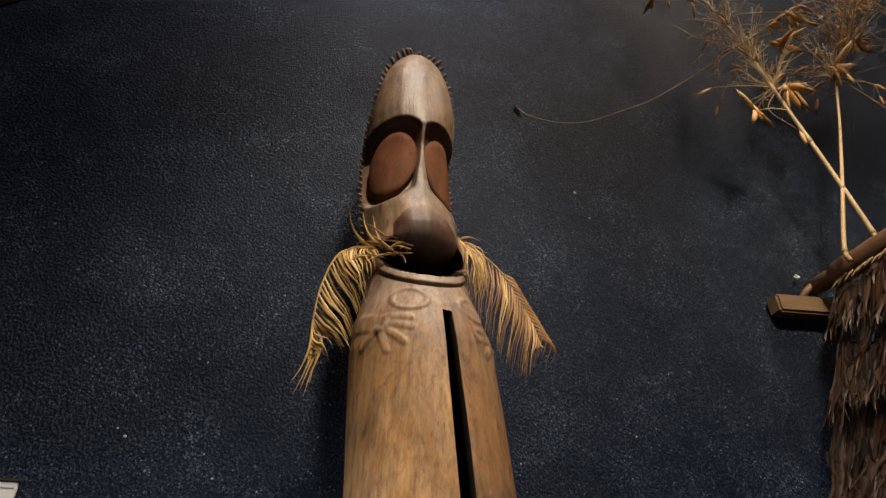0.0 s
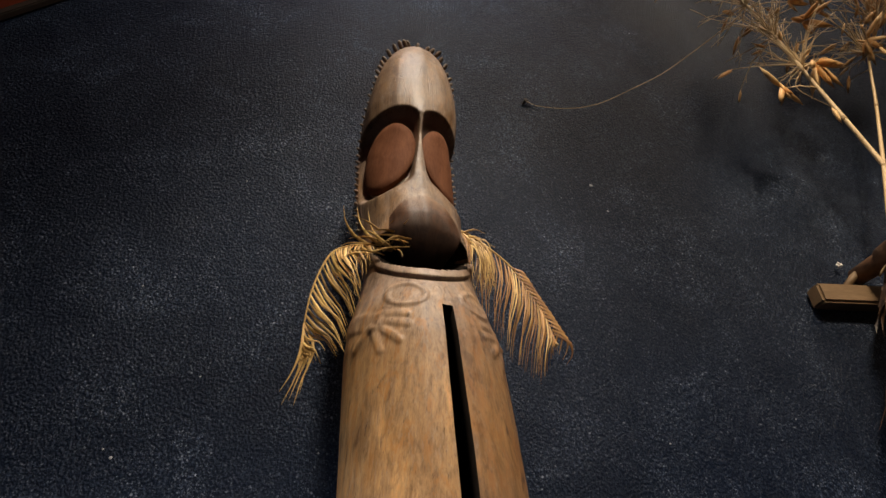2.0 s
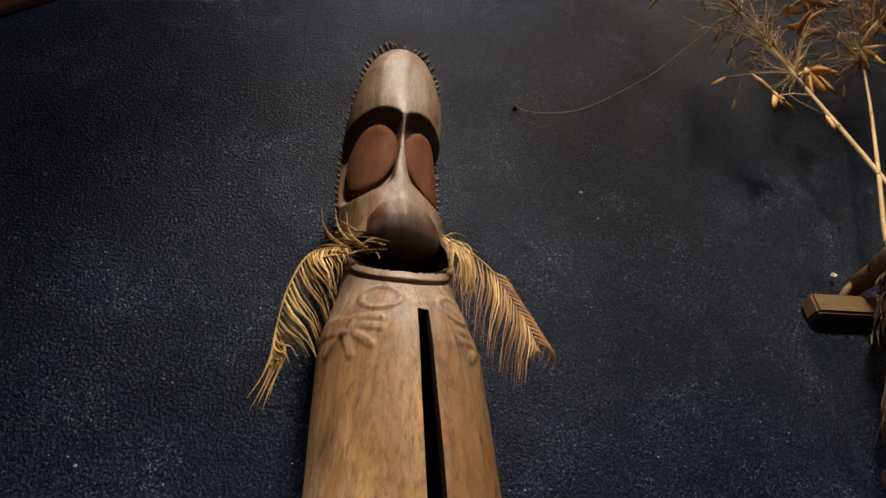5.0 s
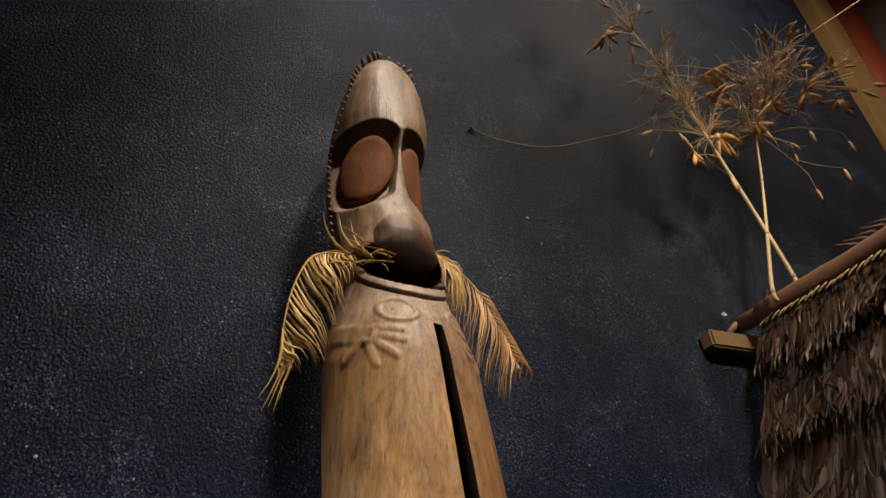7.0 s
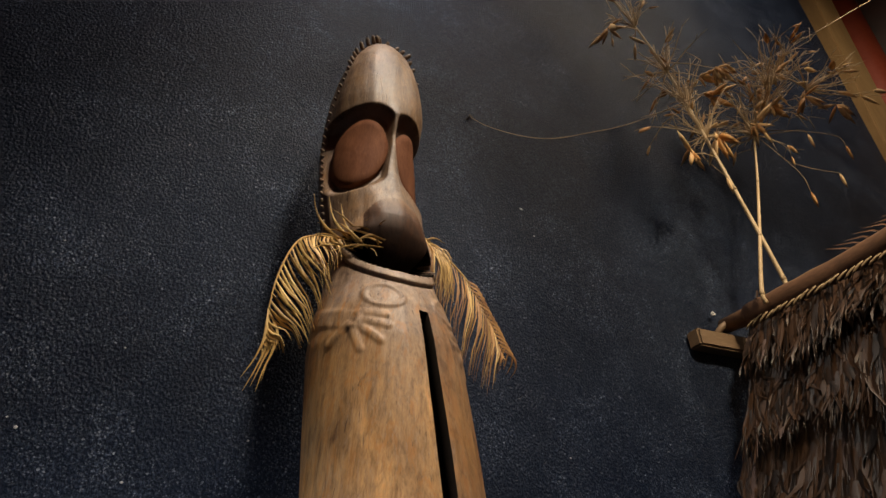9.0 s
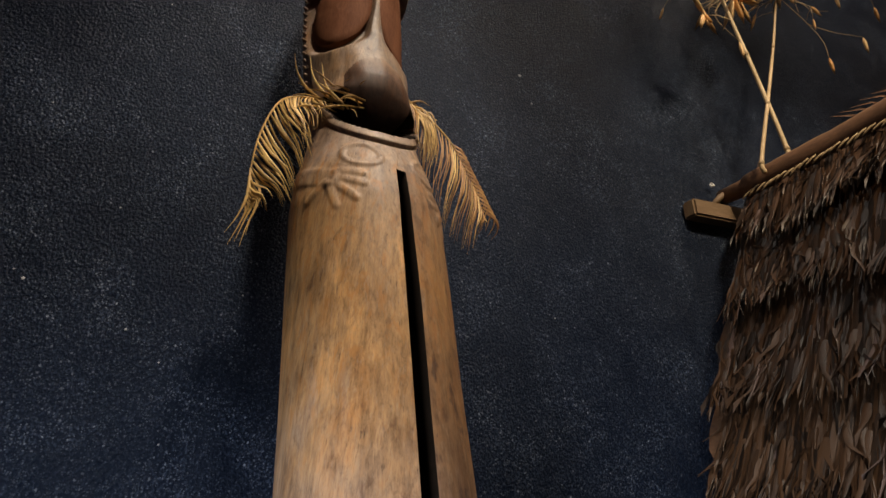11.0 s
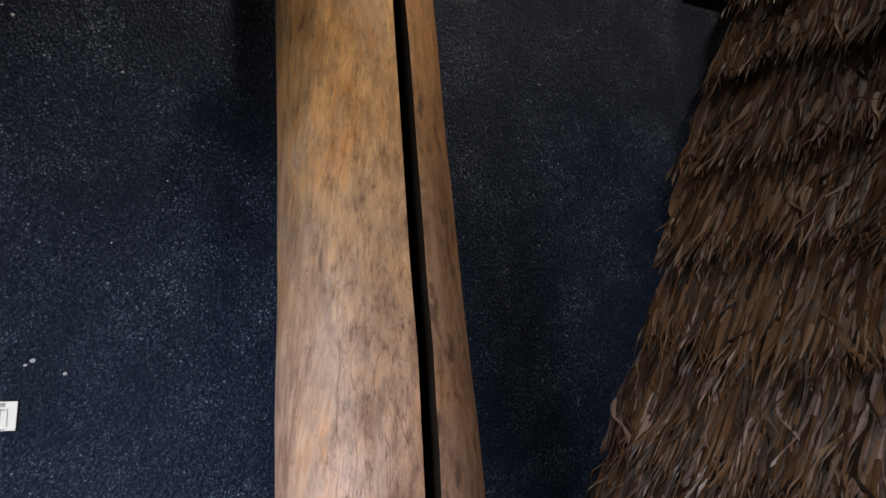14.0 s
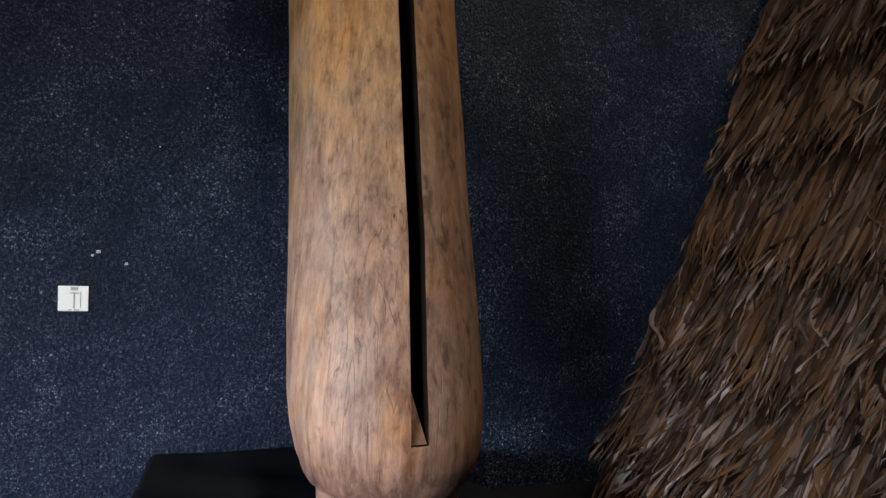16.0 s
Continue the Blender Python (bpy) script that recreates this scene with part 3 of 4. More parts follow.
def drum():
    zs = list(np.arange(0.235, 0.63, 0.011)) + [0.625, 0.6251] + list(np.arange(0.64, 2.24, 0.016)) + list(np.arange(2.24, 4.034, 0.0062)) + [4.038]
    zs = sorted(set(round(float(z), 4) for z in zs) | {2.455, 2.4551})
    left, right, mid = 150, 130, 8
    n = left + right + mid
    verts, faces, slots = [], [], []
    grid = []
    for z in zs:
        cx, cy = axis(z)
        l, r = ip(z, SLIT_L), ip(z, SLIT_R)
        cut = SLIT[0] <= z <= SLIT[1]
        inside = SLIT[0] < z < SLIT[1]
        gap = 0.0 if cut else 1.1
        row = []
        for k in range(n):
            if k < left:
                f = k / (left - 1)
                deg = -170 + (l - gap + 170) * (1 - (1 - f) ** 1.5)
            elif k < left + mid:
                deg = l + (r - l) * (k - left) / (mid - 1)
            else:
                f = (k - left - mid) / (right - 1)
                deg = r + gap + (190 - r - gap) * f ** 1.5
            th = math.radians(deg)
            d, mat = carve(deg if deg < 180 else deg - 360, z)
            x, y = plain_section(deg, z)
            if z < 2.68:
                wob = 0.004 * noise.noise((2.2 * math.sin(th), 2.2 * math.cos(th), z * 1.7)) + 0.0015 * noise.noise((9 * math.sin(th), 9 * math.cos(th), z * 4))
            else:
                wob = 0.002 * noise.noise((5 * math.sin(th), 5 * math.cos(th), z * 5))
            R = math.hypot(x, y)
            s = (R + d + wob) / R if R > 1e-6 else 1
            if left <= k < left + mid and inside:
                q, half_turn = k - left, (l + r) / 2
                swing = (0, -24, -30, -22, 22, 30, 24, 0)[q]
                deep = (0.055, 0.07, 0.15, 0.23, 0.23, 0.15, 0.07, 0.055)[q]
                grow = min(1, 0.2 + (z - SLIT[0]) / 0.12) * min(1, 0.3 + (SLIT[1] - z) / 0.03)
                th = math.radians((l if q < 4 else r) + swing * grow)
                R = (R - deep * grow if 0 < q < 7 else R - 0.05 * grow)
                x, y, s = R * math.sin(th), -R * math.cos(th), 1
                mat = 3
            row.append((len(verts), mat))
            x, y = turned(x * s, y * s, z)
            verts.append((cx + x, cy + y, z))
        grid.append(row)
    for j in range(len(zs) - 1):
        for k in range(n):
            a, b = grid[j][k], grid[j][(k + 1) % n]
            c, e = grid[j + 1][(k + 1) % n], grid[j + 1][k]
            faces.append((a[0], b[0], c[0], e[0]))
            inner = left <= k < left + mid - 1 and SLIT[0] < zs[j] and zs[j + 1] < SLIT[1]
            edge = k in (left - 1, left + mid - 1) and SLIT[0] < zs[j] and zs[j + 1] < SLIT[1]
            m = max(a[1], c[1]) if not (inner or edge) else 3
            m = (a[1] if a[1] == c[1] else (1 if 1 in (a[1], c[1]) else 2)) if m in (1, 2) else m
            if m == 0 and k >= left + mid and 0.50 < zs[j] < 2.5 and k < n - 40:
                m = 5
            slots.append(m if not (k == n - 1) else 0)
    faces.append(tuple(i for i, _ in grid[0])[::-1])
    faces.append(tuple(i for i, _ in grid[-1]))
    slots += [0, 0]
    ob = empty("carved_slit_drum", (*axis(0.235), 0.235), "tall carved wooden slit drum leaning back on a black plinth", "slit drum")
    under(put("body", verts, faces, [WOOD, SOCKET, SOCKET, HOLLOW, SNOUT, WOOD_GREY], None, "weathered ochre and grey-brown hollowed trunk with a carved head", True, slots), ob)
    # oval eye discs, proud of their sockets
    for sgn in (-1, 1):
        ln, dv, df = radians(EYE[4]), [], []
        for q in range(9):
            e, dep = ((q / 6, -0.020 + 0.006 * (1 - (q / 6) ** 2)) if q < 6 else (1.0, -0.022) if q == 6 else (1.025, -0.027) if q == 7 else (1.03, -0.078))
            for k in range(56):
                a = 2 * math.pi * k / 56
                u, w = e * EYE[2] * math.cos(a), e * EYE[3] * math.sin(a)
                arc, z = -u * math.sin(ln) + w * math.cos(ln), EYE[1] + u * math.cos(ln) + w * math.sin(ln)
                dv.append(on_drum(sgn * (EYE[0] + math.degrees(arc / 0.21)), z, dep + 0.0016 * noise.noise((arc * 30, z * 30, sgn))))
        for q in range(8):
            for k in range(56):
                n2 = (k + 1) % 56
                quad = (q * 56 + k, q * 56 + n2, (q + 1) * 56 + n2, (q + 1) * 56 + k)
                df.append(quad if sgn > 0 else quad[::-1])
        under(put("eye_disc", dv, df, DISC, None, "red-brown oval wooden eye disc"), ob)
    # worn wooden wedge in the lower end of the slit
    a, b, c, e = on_drum(2.0, 0.79, -0.045), on_drum(0.8, 0.622, -0.012), on_drum(10.8, 0.622, -0.012), on_drum(10.4, 0.640, -0.045)
    back = [p + Vector((0, 0.10, 0)) for p in (a, b, c, e)]
    under(put("slit_wedge", [a, b, c, e] + back, [(0, 1, 2, 3), (0, 3, 7, 4), (3, 2, 6, 7), (1, 0, 4, 5), (2, 1, 5, 6)], WOOD_GREY, None, "", False), ob)

    # crest of small pegs round the rim of the head
    def rim(z):
        turn = math.radians(90 - 16 * step(3.35, 3.85, z) - 34 * step(3.86, 4.0, z))
        w, fr = ip(z, HALF), ip(z, NOSE)
        return Vector((w * math.sin(turn), -fr * max(0, math.cos(turn)) ** 0.62, 0)), Vector((*axis(z), z))

    pegs, zc = [], 2.86
    while zc < 4.032:
        a, c = rim(zc)
        b, _ = rim(zc + 0.008)
        tang = Vector((b.x - a.x, 0, 0.008)).normalized()
        pegs.append((a, c, Vector((tang.z, -0.12 - 0.55 * step(3.80, 4.0, zc), -tang.x)).normalized(), zc))
        zc += 0.036 * max(0.10, tang.z)
    for sgn in (-1, 1):
        for a, c, out, zc in pegs + ([(Vector((0, -0.045, 0)), Vector((*axis(4.03), 4.03)), Vector((0, -0.55, 1)).normalized(), 4.03)] if sgn > 0 else []):
            ox, oy = turned(out.x * sgn, out.y, 3.5)
            px, py = turned(a.x * sgn, a.y, 3.5)
            o = Vector((ox, oy, out.z))
            p = c + Vector((px, py, 0)) - o * 0.006
            ln = 0.013 + 0.019 * step(3.6, 3.95, zc) + 0.006 * random.random()
            rr = 0.0058 + 0.0042 * step(3.6, 3.95, zc)
            hook = Vector((0.10 * random.uniform(-1, 1) * ln, -0.15 * ln, 0.06 * ln))
            v, f = tube([p, p + o * ln * 0.45, p + o * ln * 0.8 + hook, p + o * ln + hook * 1.6], [rr * 0.9, rr, rr * 0.95, rr * 0.45], 7)
            under(put("peg", v, f, WOOD), ob)
    return ob


drum()


# ---- palm fronds tied round the collar ----
def frond(label, spine, tips, count, width, material, extra):
    """A dried palm leaf: a curved midrib and leaflets, each a thing's part."""
    line = bezier(spine, 40)
    ob = empty("palm_frond", tuple(line[0]), label, "palm frond", "dried palm fronds")
    v, f = tube(line, [0.006 - 0.0045 * i / 39 for i in range(40)], 6)
    under(put("midrib", v, f, LEAFLET), ob)
    ends = bezier(tips, count)
    for k in range(count):
        f0 = 0.12 + 0.86 * k / (count - 1)
        a = line[int(f0 * 39)]
        e = ends[k] + Vector((random.uniform(-0.014, 0.014), random.uniform(-0.03, 0.03), random.uniform(-0.018, 0.018)))
        tang = (line[min(39, int(f0 * 39) + 1)] - line[max(0, int(f0 * 39) - 1)]).normalized()
        m1 = a + (e - a) * 0.35 + tang * 0.02 + Vector((0, -0.015, 0.012))
        m2 = a + (e - a) * 0.72 + Vector((0, -0.012 + random.uniform(-0.01, 0.01), 0.012))
        side = (e - a).normalized().cross(Vector((0.1, 0.8, 0.5))) + Vector((random.uniform(-0.5, 0.5), random.uniform(-0.5, 0.5), random.uniform(-0.5, 0.5)))
        v, f = blade(bezier([a, m1, m2, e], 7), width * random.uniform(0.7, 1.2), side, 0.3)
        under(put("leaflet", v, f, material if random.random() < 0.75 else LEAFLET), ob)
    for pts, w, mat in extra:
        side = (Vector(pts[-1]) - Vector(pts[0])).normalized().cross(Vector((0.1, 0.8, 0.5))) + Vector((random.uniform(-0.4, 0.4), 0.2, random.uniform(-0.4, 0.4)))
        v, f = blade(bezier(pts, 9), w * 1.3, side, 0.3)
        under(put("leaflet", v, f, mat), ob)
    return ob


LX = []
for dx, dz, w in ((0, 0, 0.008), (0.012, 0.012, 0.008), (0.022, 0.0, 0.007), (-0.008, 0.03, 0.008), (0.03, 0.03, 0.007)):
    LX.append(([(-0.404, 1.41, 2.45 + dz), (-0.392 + dx, 1.40, 2.36 + dz), (-0.410 + dx, 1.405, 2.28 + dz), (-0.436 + dx * 1.6, 1.41, 2.205 + dz * 1.3)], w, LEAFLET))
for dx, dy, dz in ((0, 0, 0), (0.05, -0.03, -0.02), (0.09, -0.05, -0.05)):
    LX.append(([(-0.18 + dx * 0.4, 1.36 + dy, 2.76), (-0.26 + dx, 1.36 + dy, 2.80 + dz), (-0.305 + dx, 1.37 + dy, 2.87 + dz), (-0.322 + dx, 1.38 + dy, 2.955 + dz)], 0.010, LEAFLET))
for k in range(26):
    t = k / 25
    a = Vector((-0.20 + 0.12 * t, 1.36 - 0.09 * t, 2.72 + random.uniform(0, 0.08)))
    b = a + Vector((random.uniform(-0.10, 0.03), random.uniform(-0.05, 0.02), random.uniform(-0.03, 0.07)))
    c = b + (b - a) * random.uniform(0.4, 1.0) + Vector((0, 0, -0.02))
    LX.append(([a, b, c], random.uniform(0.004, 0.007), LEAFLET))
frond("straw-yellow dried palm frond tied to the drum's collar", [(-0.14, 1.33, 2.74), (-0.215, 1.38, 2.785), (-0.291, 1.41, 2.797), (-0.351, 1.41, 2.75), (-0.393, 1.41, 2.61), (-0.404, 1.41, 2.451), (-0.401, 1.41, 2.325)],
      [(-0.20, 1.34, 2.70), (-0.225, 1.34, 2.66), (-0.24, 1.35, 2.60), (-0.236, 1.35, 2.545), (-0.24, 1.36, 2.49), (-0.262, 1.37, 2.42), (-0.272, 1.38, 2.375), (-0.33, 1.39, 2.36), (-0.385, 1.40, 2.33)], 60, 0.0095, LEAFLET, LX)

RX = []
for k in range(15):
    t = k / 14
    a = Vector((0.30 + 0.14 * t, 1.41, 2.77 - 0.26 * t))
    RX.append(([a, a + Vector((0.045, -0.01, -0.03)), a + Vector((0.045 + 0.01 * math.sin(k), 0, -0.07)), a + Vector((0.03, 0.01, -0.11))], 0.010, RUST))
for k in range(26):
    a = Vector((0.125 + 0.05 * random.random(), 1.39, 2.82 + 0.05 * random.random()))
    RX.append(([a, a + Vector((0.03, -0.02, -0.02)), a + Vector((0.05, -0.02, -0.09)), a + Vector((0.05 + random.uniform(-0.03, 0.03), -0.01, -0.19))], 0.0045, LEAFLET))
for pts in ([(0.10, 1.40, 2.88), (0.16, 1.39, 2.91), (0.21, 1.40, 2.905)], [(0.1, 1.4, 2.87), (0.17, 1.40, 2.885), (0.25, 1.42, 2.86)]):
    RX.append((pts, 0.007, LEAFLET))
frond("brown and rust dried palm frond tied to the drum's collar", [(0.06, 1.36, 2.86), (0.115, 1.39, 2.895), (0.179, 1.41, 2.878), (0.283, 1.41, 2.792), (0.36, 1.41, 2.687), (0.411, 1.41, 2.583), (0.441, 1.41, 2.469)],
      [(0.13, 1.38, 2.70), (0.155, 1.39, 2.66), (0.19, 1.39, 2.585), (0.225, 1.39, 2.51), (0.262, 1.40, 2.44), (0.30, 1.40, 2.39), (0.348, 1.40, 2.338), (0.385, 1.40, 2.36), (0.43, 1.41, 2.45)], 64, 0.0065, RUST, RX)


# ---- thatched roof of the hut beside the drum ----
def slope_x(z):
    return 2.25 - 0.35 * (3.2 - z)


def back_y(z):
    return ip(z, [(0.0, 1.60), (0.25, 1.69), (0.47, 1.68), (0.70, 1.73), (1.2, 1.66), (1.45, 1.66), (1.60, 1.69), (1.75, 1.84), (1.93, 1.86), (2.1, 1.70), (2.3, 1.78), (2.6, 1.68), (2.85, 1.70), (3.1, 1.67), (3.3, 1.67)])


hut = empty("thatched_hut", (2.25, 0.6, 0.0), "hut clad in ragged brown palm-leaf thatch beside the drum", "hut")
FRONT = -1.6
# inner lining that carries the leaves
n = 34
verts, faces = [], []
for k in range(n):
    z = 3.2 - 3.15 * k / (n - 1)
    for off in (0.05, 0.09):
        verts += [(slope_x(z) + off, back_y(z) - 0.035, z), (slope_x(z) + off, FRONT, z)]
for k in range(n - 1):
    a = 4 * k
    faces += [(a, a + 1, a + 5, a + 4), (a + 3, a + 2, a + 6, a + 7), (a + 2, a, a + 4, a + 6), (a + 1, a + 3, a + 7, a + 5)]
under(put("lining", verts, faces, BARK, None, "brown leaf lining under the thatch", False), hut)
# closing slope and end of the hut away from the drum
under(part("far_slope", block((2.55, FRONT, 0.0), (2.6, 1.66, 3.15)), BARK), hut)

# ridge cap of folded bark, its pole and its lashing
pts = [(2.262 + 0.006 * math.sin(7 * y), y, 3.19 + 0.008 * math.sin(3.1 * y + 1)) for y in np.linspace(1.68, FRONT, 40)]
v, f = tube(pts, [0.072 + 0.006 * noise.noise((i * 0.7, 0, 0)) for i in range(40)], 14)
v = [Vector((p[0] * 1.0, p[1], 3.19 + (p[2] - 3.19) * 1.05)) for p in v]
under(put("ridge_cap", v, f, BARK, None, "dark brown folded bark ridge cap"), hut)
v, f = tube([(2.27, 1.885, 3.225), (2.262, 1.70, 3.205), (2.26, 1.2, 3.19), (2.26, FRONT, 3.19)], [0.045, 0.052, 0.05, 0.05], 12)
under(put("ridge_pole", v, f, BARK, None, "dark rough ridge pole"), hut)
v, f = tube([(2.16, 1.87, 3.14), (2.22, 1.86, 3.20), (2.27, 1.8, 3.25)], [0.016, 0.02, 0.016], 8)
under(put("brace", v, f, TIMBER), hut)
for k in range(72):
    y = 1.64 - 0.042 * k
    c = Vector((slope_x(3.11) - 0.045, y, 3.105 + 0.004 * math.sin(k * 1.7)))
    d = Vector((0.014, -0.038, 0.030 + 0.004 * math.sin(k)))
    v, f = tube([c - d * 0.75, c - d * 0.3 + Vector((-0.006, 0, 0)), c + d * 0.3 + Vector((-0.006, 0, 0)), c + d * 0.75], [0.0035, 0.0055, 0.0055, 0.0035], 6)
    under(put("stitch", v, f, CORD), hut)
bm = block((1.945, 1.80, 3.02), (2.5, 1.892, 3.125), 0.012)
bmesh.ops.rotate(bm, cent=(2.2, 1.85, 3.07), matrix=Matrix.Rotation(radians(-3), 3, "Y"), verts=bm.verts)
under(part("beam", bm, TIMBER, None, "pale sawn timber beam end"), hut)

rest, faded_daylit = [], []
near = 0
FRINGES = (2.84, 2.42, 1.92, 1.50, 1.08, 0.66, 0.28, 0.03)
for fringe in FRINGES:
    # each tier hangs from under the one above and ends in a ragged fringe
    for layer in range(6):
        top = min(3.12, fringe + 0.56 - 0.075 * layer)
        y = back_y(fringe + 0.1) + 0.01
        while y > FRONT:
            wave = 0.09 * noise.noise((y * 2.6, fringe * 7, 3.1)) + 0.035 * noise.noise((y * 9, fringe * 5, 6.7))
            tip = fringe + wave + random.gauss(0, 0.035) + (random.uniform(0.05, 0.30) if random.random() < 0.30 else 0)
            zz = max(top + random.uniform(-0.05, 0.02), tip + 0.12)
            w = random.uniform(0.008, 0.016) if random.random() < 0.28 else random.uniform(0.016, 0.044)
            lean = random.gauss(0.0, 0.032) + 0.06 * noise.noise((y * 3.1, fringe * 2.3, 1.7))
            flare = random.uniform(0.0, 0.022) + 0.05 * max(0, noise.noise((y * 5.3, fringe * 5.1, 8.2)))
            flare *= 1 + 1.2 * max(0, 1.1 - fringe)
            pts = []
            for q in range(6):
                t = q / 5
                zq = max(zz + (tip - zz) * t, 0.012)
                hang = 0.070 * min(1.2, max(0, 1 - (zq - fringe) / 0.50)) + 0.0035 * layer
                yq = y + lean * t * t * (1.5 if t > 0.6 else 1)
                pts.append((slope_x(zq) + 0.045 - hang - flare * t ** 3, min(yq, back_y(zq) + 0.012, 1.88), zq))
            v, f = blade(pts, w, (0.45 * random.uniform(-1, 1), 1, random.uniform(-0.15, 0.15)), random.uniform(-0.16, 0.20), random.uniform(0.0, 0.35))
            if random.random() < 0.5:
                k = random.randrange(3)
                v[-3 + k] = v[-3 + k] + Vector((-0.004, 0.008, -0.04))
            # Pale leaf mix rises toward the ground: bleaching plus cool daylight in the colour.
            pale = random.random() < 0.03 + 0.30 * min(1, max(0, (1.2 - fringe) / 0.6))
            if near < 300 and layer > 3 and 0.6 < y and random.random() < 0.5:
                under(put("thatch_leaf", v, f, BLEACHED_DAYLIT if pale else THATCH), hut)
                near += 1
            else:
                (faded_daylit if pale else rest).append((v, f))
            y -= random.uniform(0.010, 0.026)
v, f = joined(rest)
under(tagged(put("thatch_leaves", v, f, THATCH, None, "many ragged dry brown leaf strips in rows"), kind="stuff"), hut)
v, f = joined(faded_daylit)
under(tagged(put("thatch_leaves", v, f, BLEACHED_DAYLIT, None, "bleached pinkish-grey curled leaf strips near the ground, cool daylight in their colour"), kind="stuff"), hut)
# dark ragged leaves standing over the ridge
for k in range(9):
    a = Vector((2.28, 1.02 - 0.05 * k, 3.25))
    v, f = blade([a, a + Vector((-0.02, 0.05, 0.03 + 0.004 * k)), a + Vector((-0.05, 0.13, 0.05 + 0.02 * random.random()))], 0.016, (0, 0.3, 1))
    under(put("thatch_leaf", v, f, BARK), hut)


# ---- dried grass plumes standing behind the ridge ----
def husk(at, way, size):
    """A flat pointed seed husk."""
    way = Vector(way).normalized()
    a = way.orthogonal().normalized()
    b = way.cross(a)
    p = Vector(at)
    ring = lambda f, r: [p + way * size * f + a * r * size * math.cos(q * math.pi / 2) + b * r * 0.5 * size * math.sin(q * math.pi / 2) for q in range(4)]
    verts = [p] + ring(0.3, 0.17) + ring(0.65, 0.15) + [p + way * size]
    faces = [(0, 2, 1), (0, 3, 2), (0, 4, 3), (0, 1, 4)]
    for q in range(4):
        r = (q + 1) % 4
        faces += [(1 + q, 1 + r, 5 + r, 5 + q), (5 + q, 5 + r, 9)]
    return verts, faces


def sprays(at, along, count, reach, spread):
    """A whorl of fine forked twigs, and its husks."""
    twigs, husks = [], []
    for k in range(count):
        d = (Vector(along) * random.uniform(0.5, 1.6) + Vector((random.gauss(0, 1), random.gauss(0, 1), random.gauss(0, 1))) * spread).normalized()
        ln = reach * random.uniform(0.35, 1.0)
        p = [Vector(at)]
        for q in range(4):
            d = (d + Vector((random.gauss(0, 0.14), random.gauss(0, 0.14), random.gauss(0, 0.14) - 0.05))).normalized()
            p.append(p[-1] + d * ln / 4)
        twigs.append(tube(p, [0.0042, 0.0036, 0.0030, 0.0024, 0.0015], 4))
        for q in range(random.choice((1, 2, 3))):
            o = p[random.choice((2, 3, 4))]
            e = (d + Vector((random.gauss(0, 0.6), random.gauss(0, 0.6), random.gauss(0, 0.6)))).normalized()
            o2 = o + e * reach * random.uniform(0.12, 0.32)
            twigs.append(tube([o, (o + o2) / 2 + Vector((0, 0, 0.006)), o2], [0.0027, 0.0021, 0.0013], 4))
            if random.random() < 0.10:
                husks.append(husk(o2, e + Vector((0, 0, -0.7)), random.uniform(0.07, 0.14)))
        if random.random() < 0.12:
            husks.append(husk(p[-1], d + Vector((0, 0, -0.6)), random.uniform(0.08, 0.17)))
    return twigs, husks


def plume(label, stem, thick, whorls, dangles, bunches):
    ob = empty("grass_plume", stem[0], label, "dried grass", "dried grass plumes")
    line = bezier(stem, 30)
    v, f = tube(line, [thick * (1 - 0.6 * i / 29) for i in range(30)], 8)
    under(put("stem", v, f, STRAW), ob)
    for k in (5, 11, 17):
        c, dd = line[k], (line[k + 1] - line[k]).normalized()
        v, f = tube([c - dd * 0.014, c - dd * 0.004, c + dd * 0.004, c + dd * 0.014], [thick * (1 - 0.02 * k) * q for q in (0.98, 1.22, 1.22, 0.98)], 8)
        under(put("node_ring", v, f, CORD), ob)
    husks = []
    for at, along, count, reach, spread in whorls:
        tw, hs = sprays(at, along, count, reach, spread)
        v, f = joined(tw)
        under(tagged(put("spray", v, f, STRAW, None, "whorl of fine forked straw twigs"), kind="stuff"), ob)
        husks += hs
    for pts in dangles:
        v, f = tube(bezier(pts, 8), [0.0028 - 0.0002 * i for i in range(8)], 5)
        under(put("twig", v, f, CORD), ob)
        husks.append(husk(pts[-1], (0.1, 0, -1), 0.13))
    for at, count, size in bunches:
        o = Vector(at)
        near_stem = min(line, key=lambda q: (q - o).length)
        v, f = tube([near_stem, (near_stem + o) / 2 + Vector((0, 0, 0.02)), o], [0.004, 0.003, 0.002], 5)
        under(put("twig", v, f, STRAW), ob)
        for k in range(count):
            husks.append(husk(o, (random.gauss(0, 0.5) + 0.3, random.gauss(0, 0.5), random.gauss(-0.5, 0.5)), size * random.uniform(0.7, 1.2)))
    for v, f in husks:
        under(put("husk", v, f, HUSK), ob)


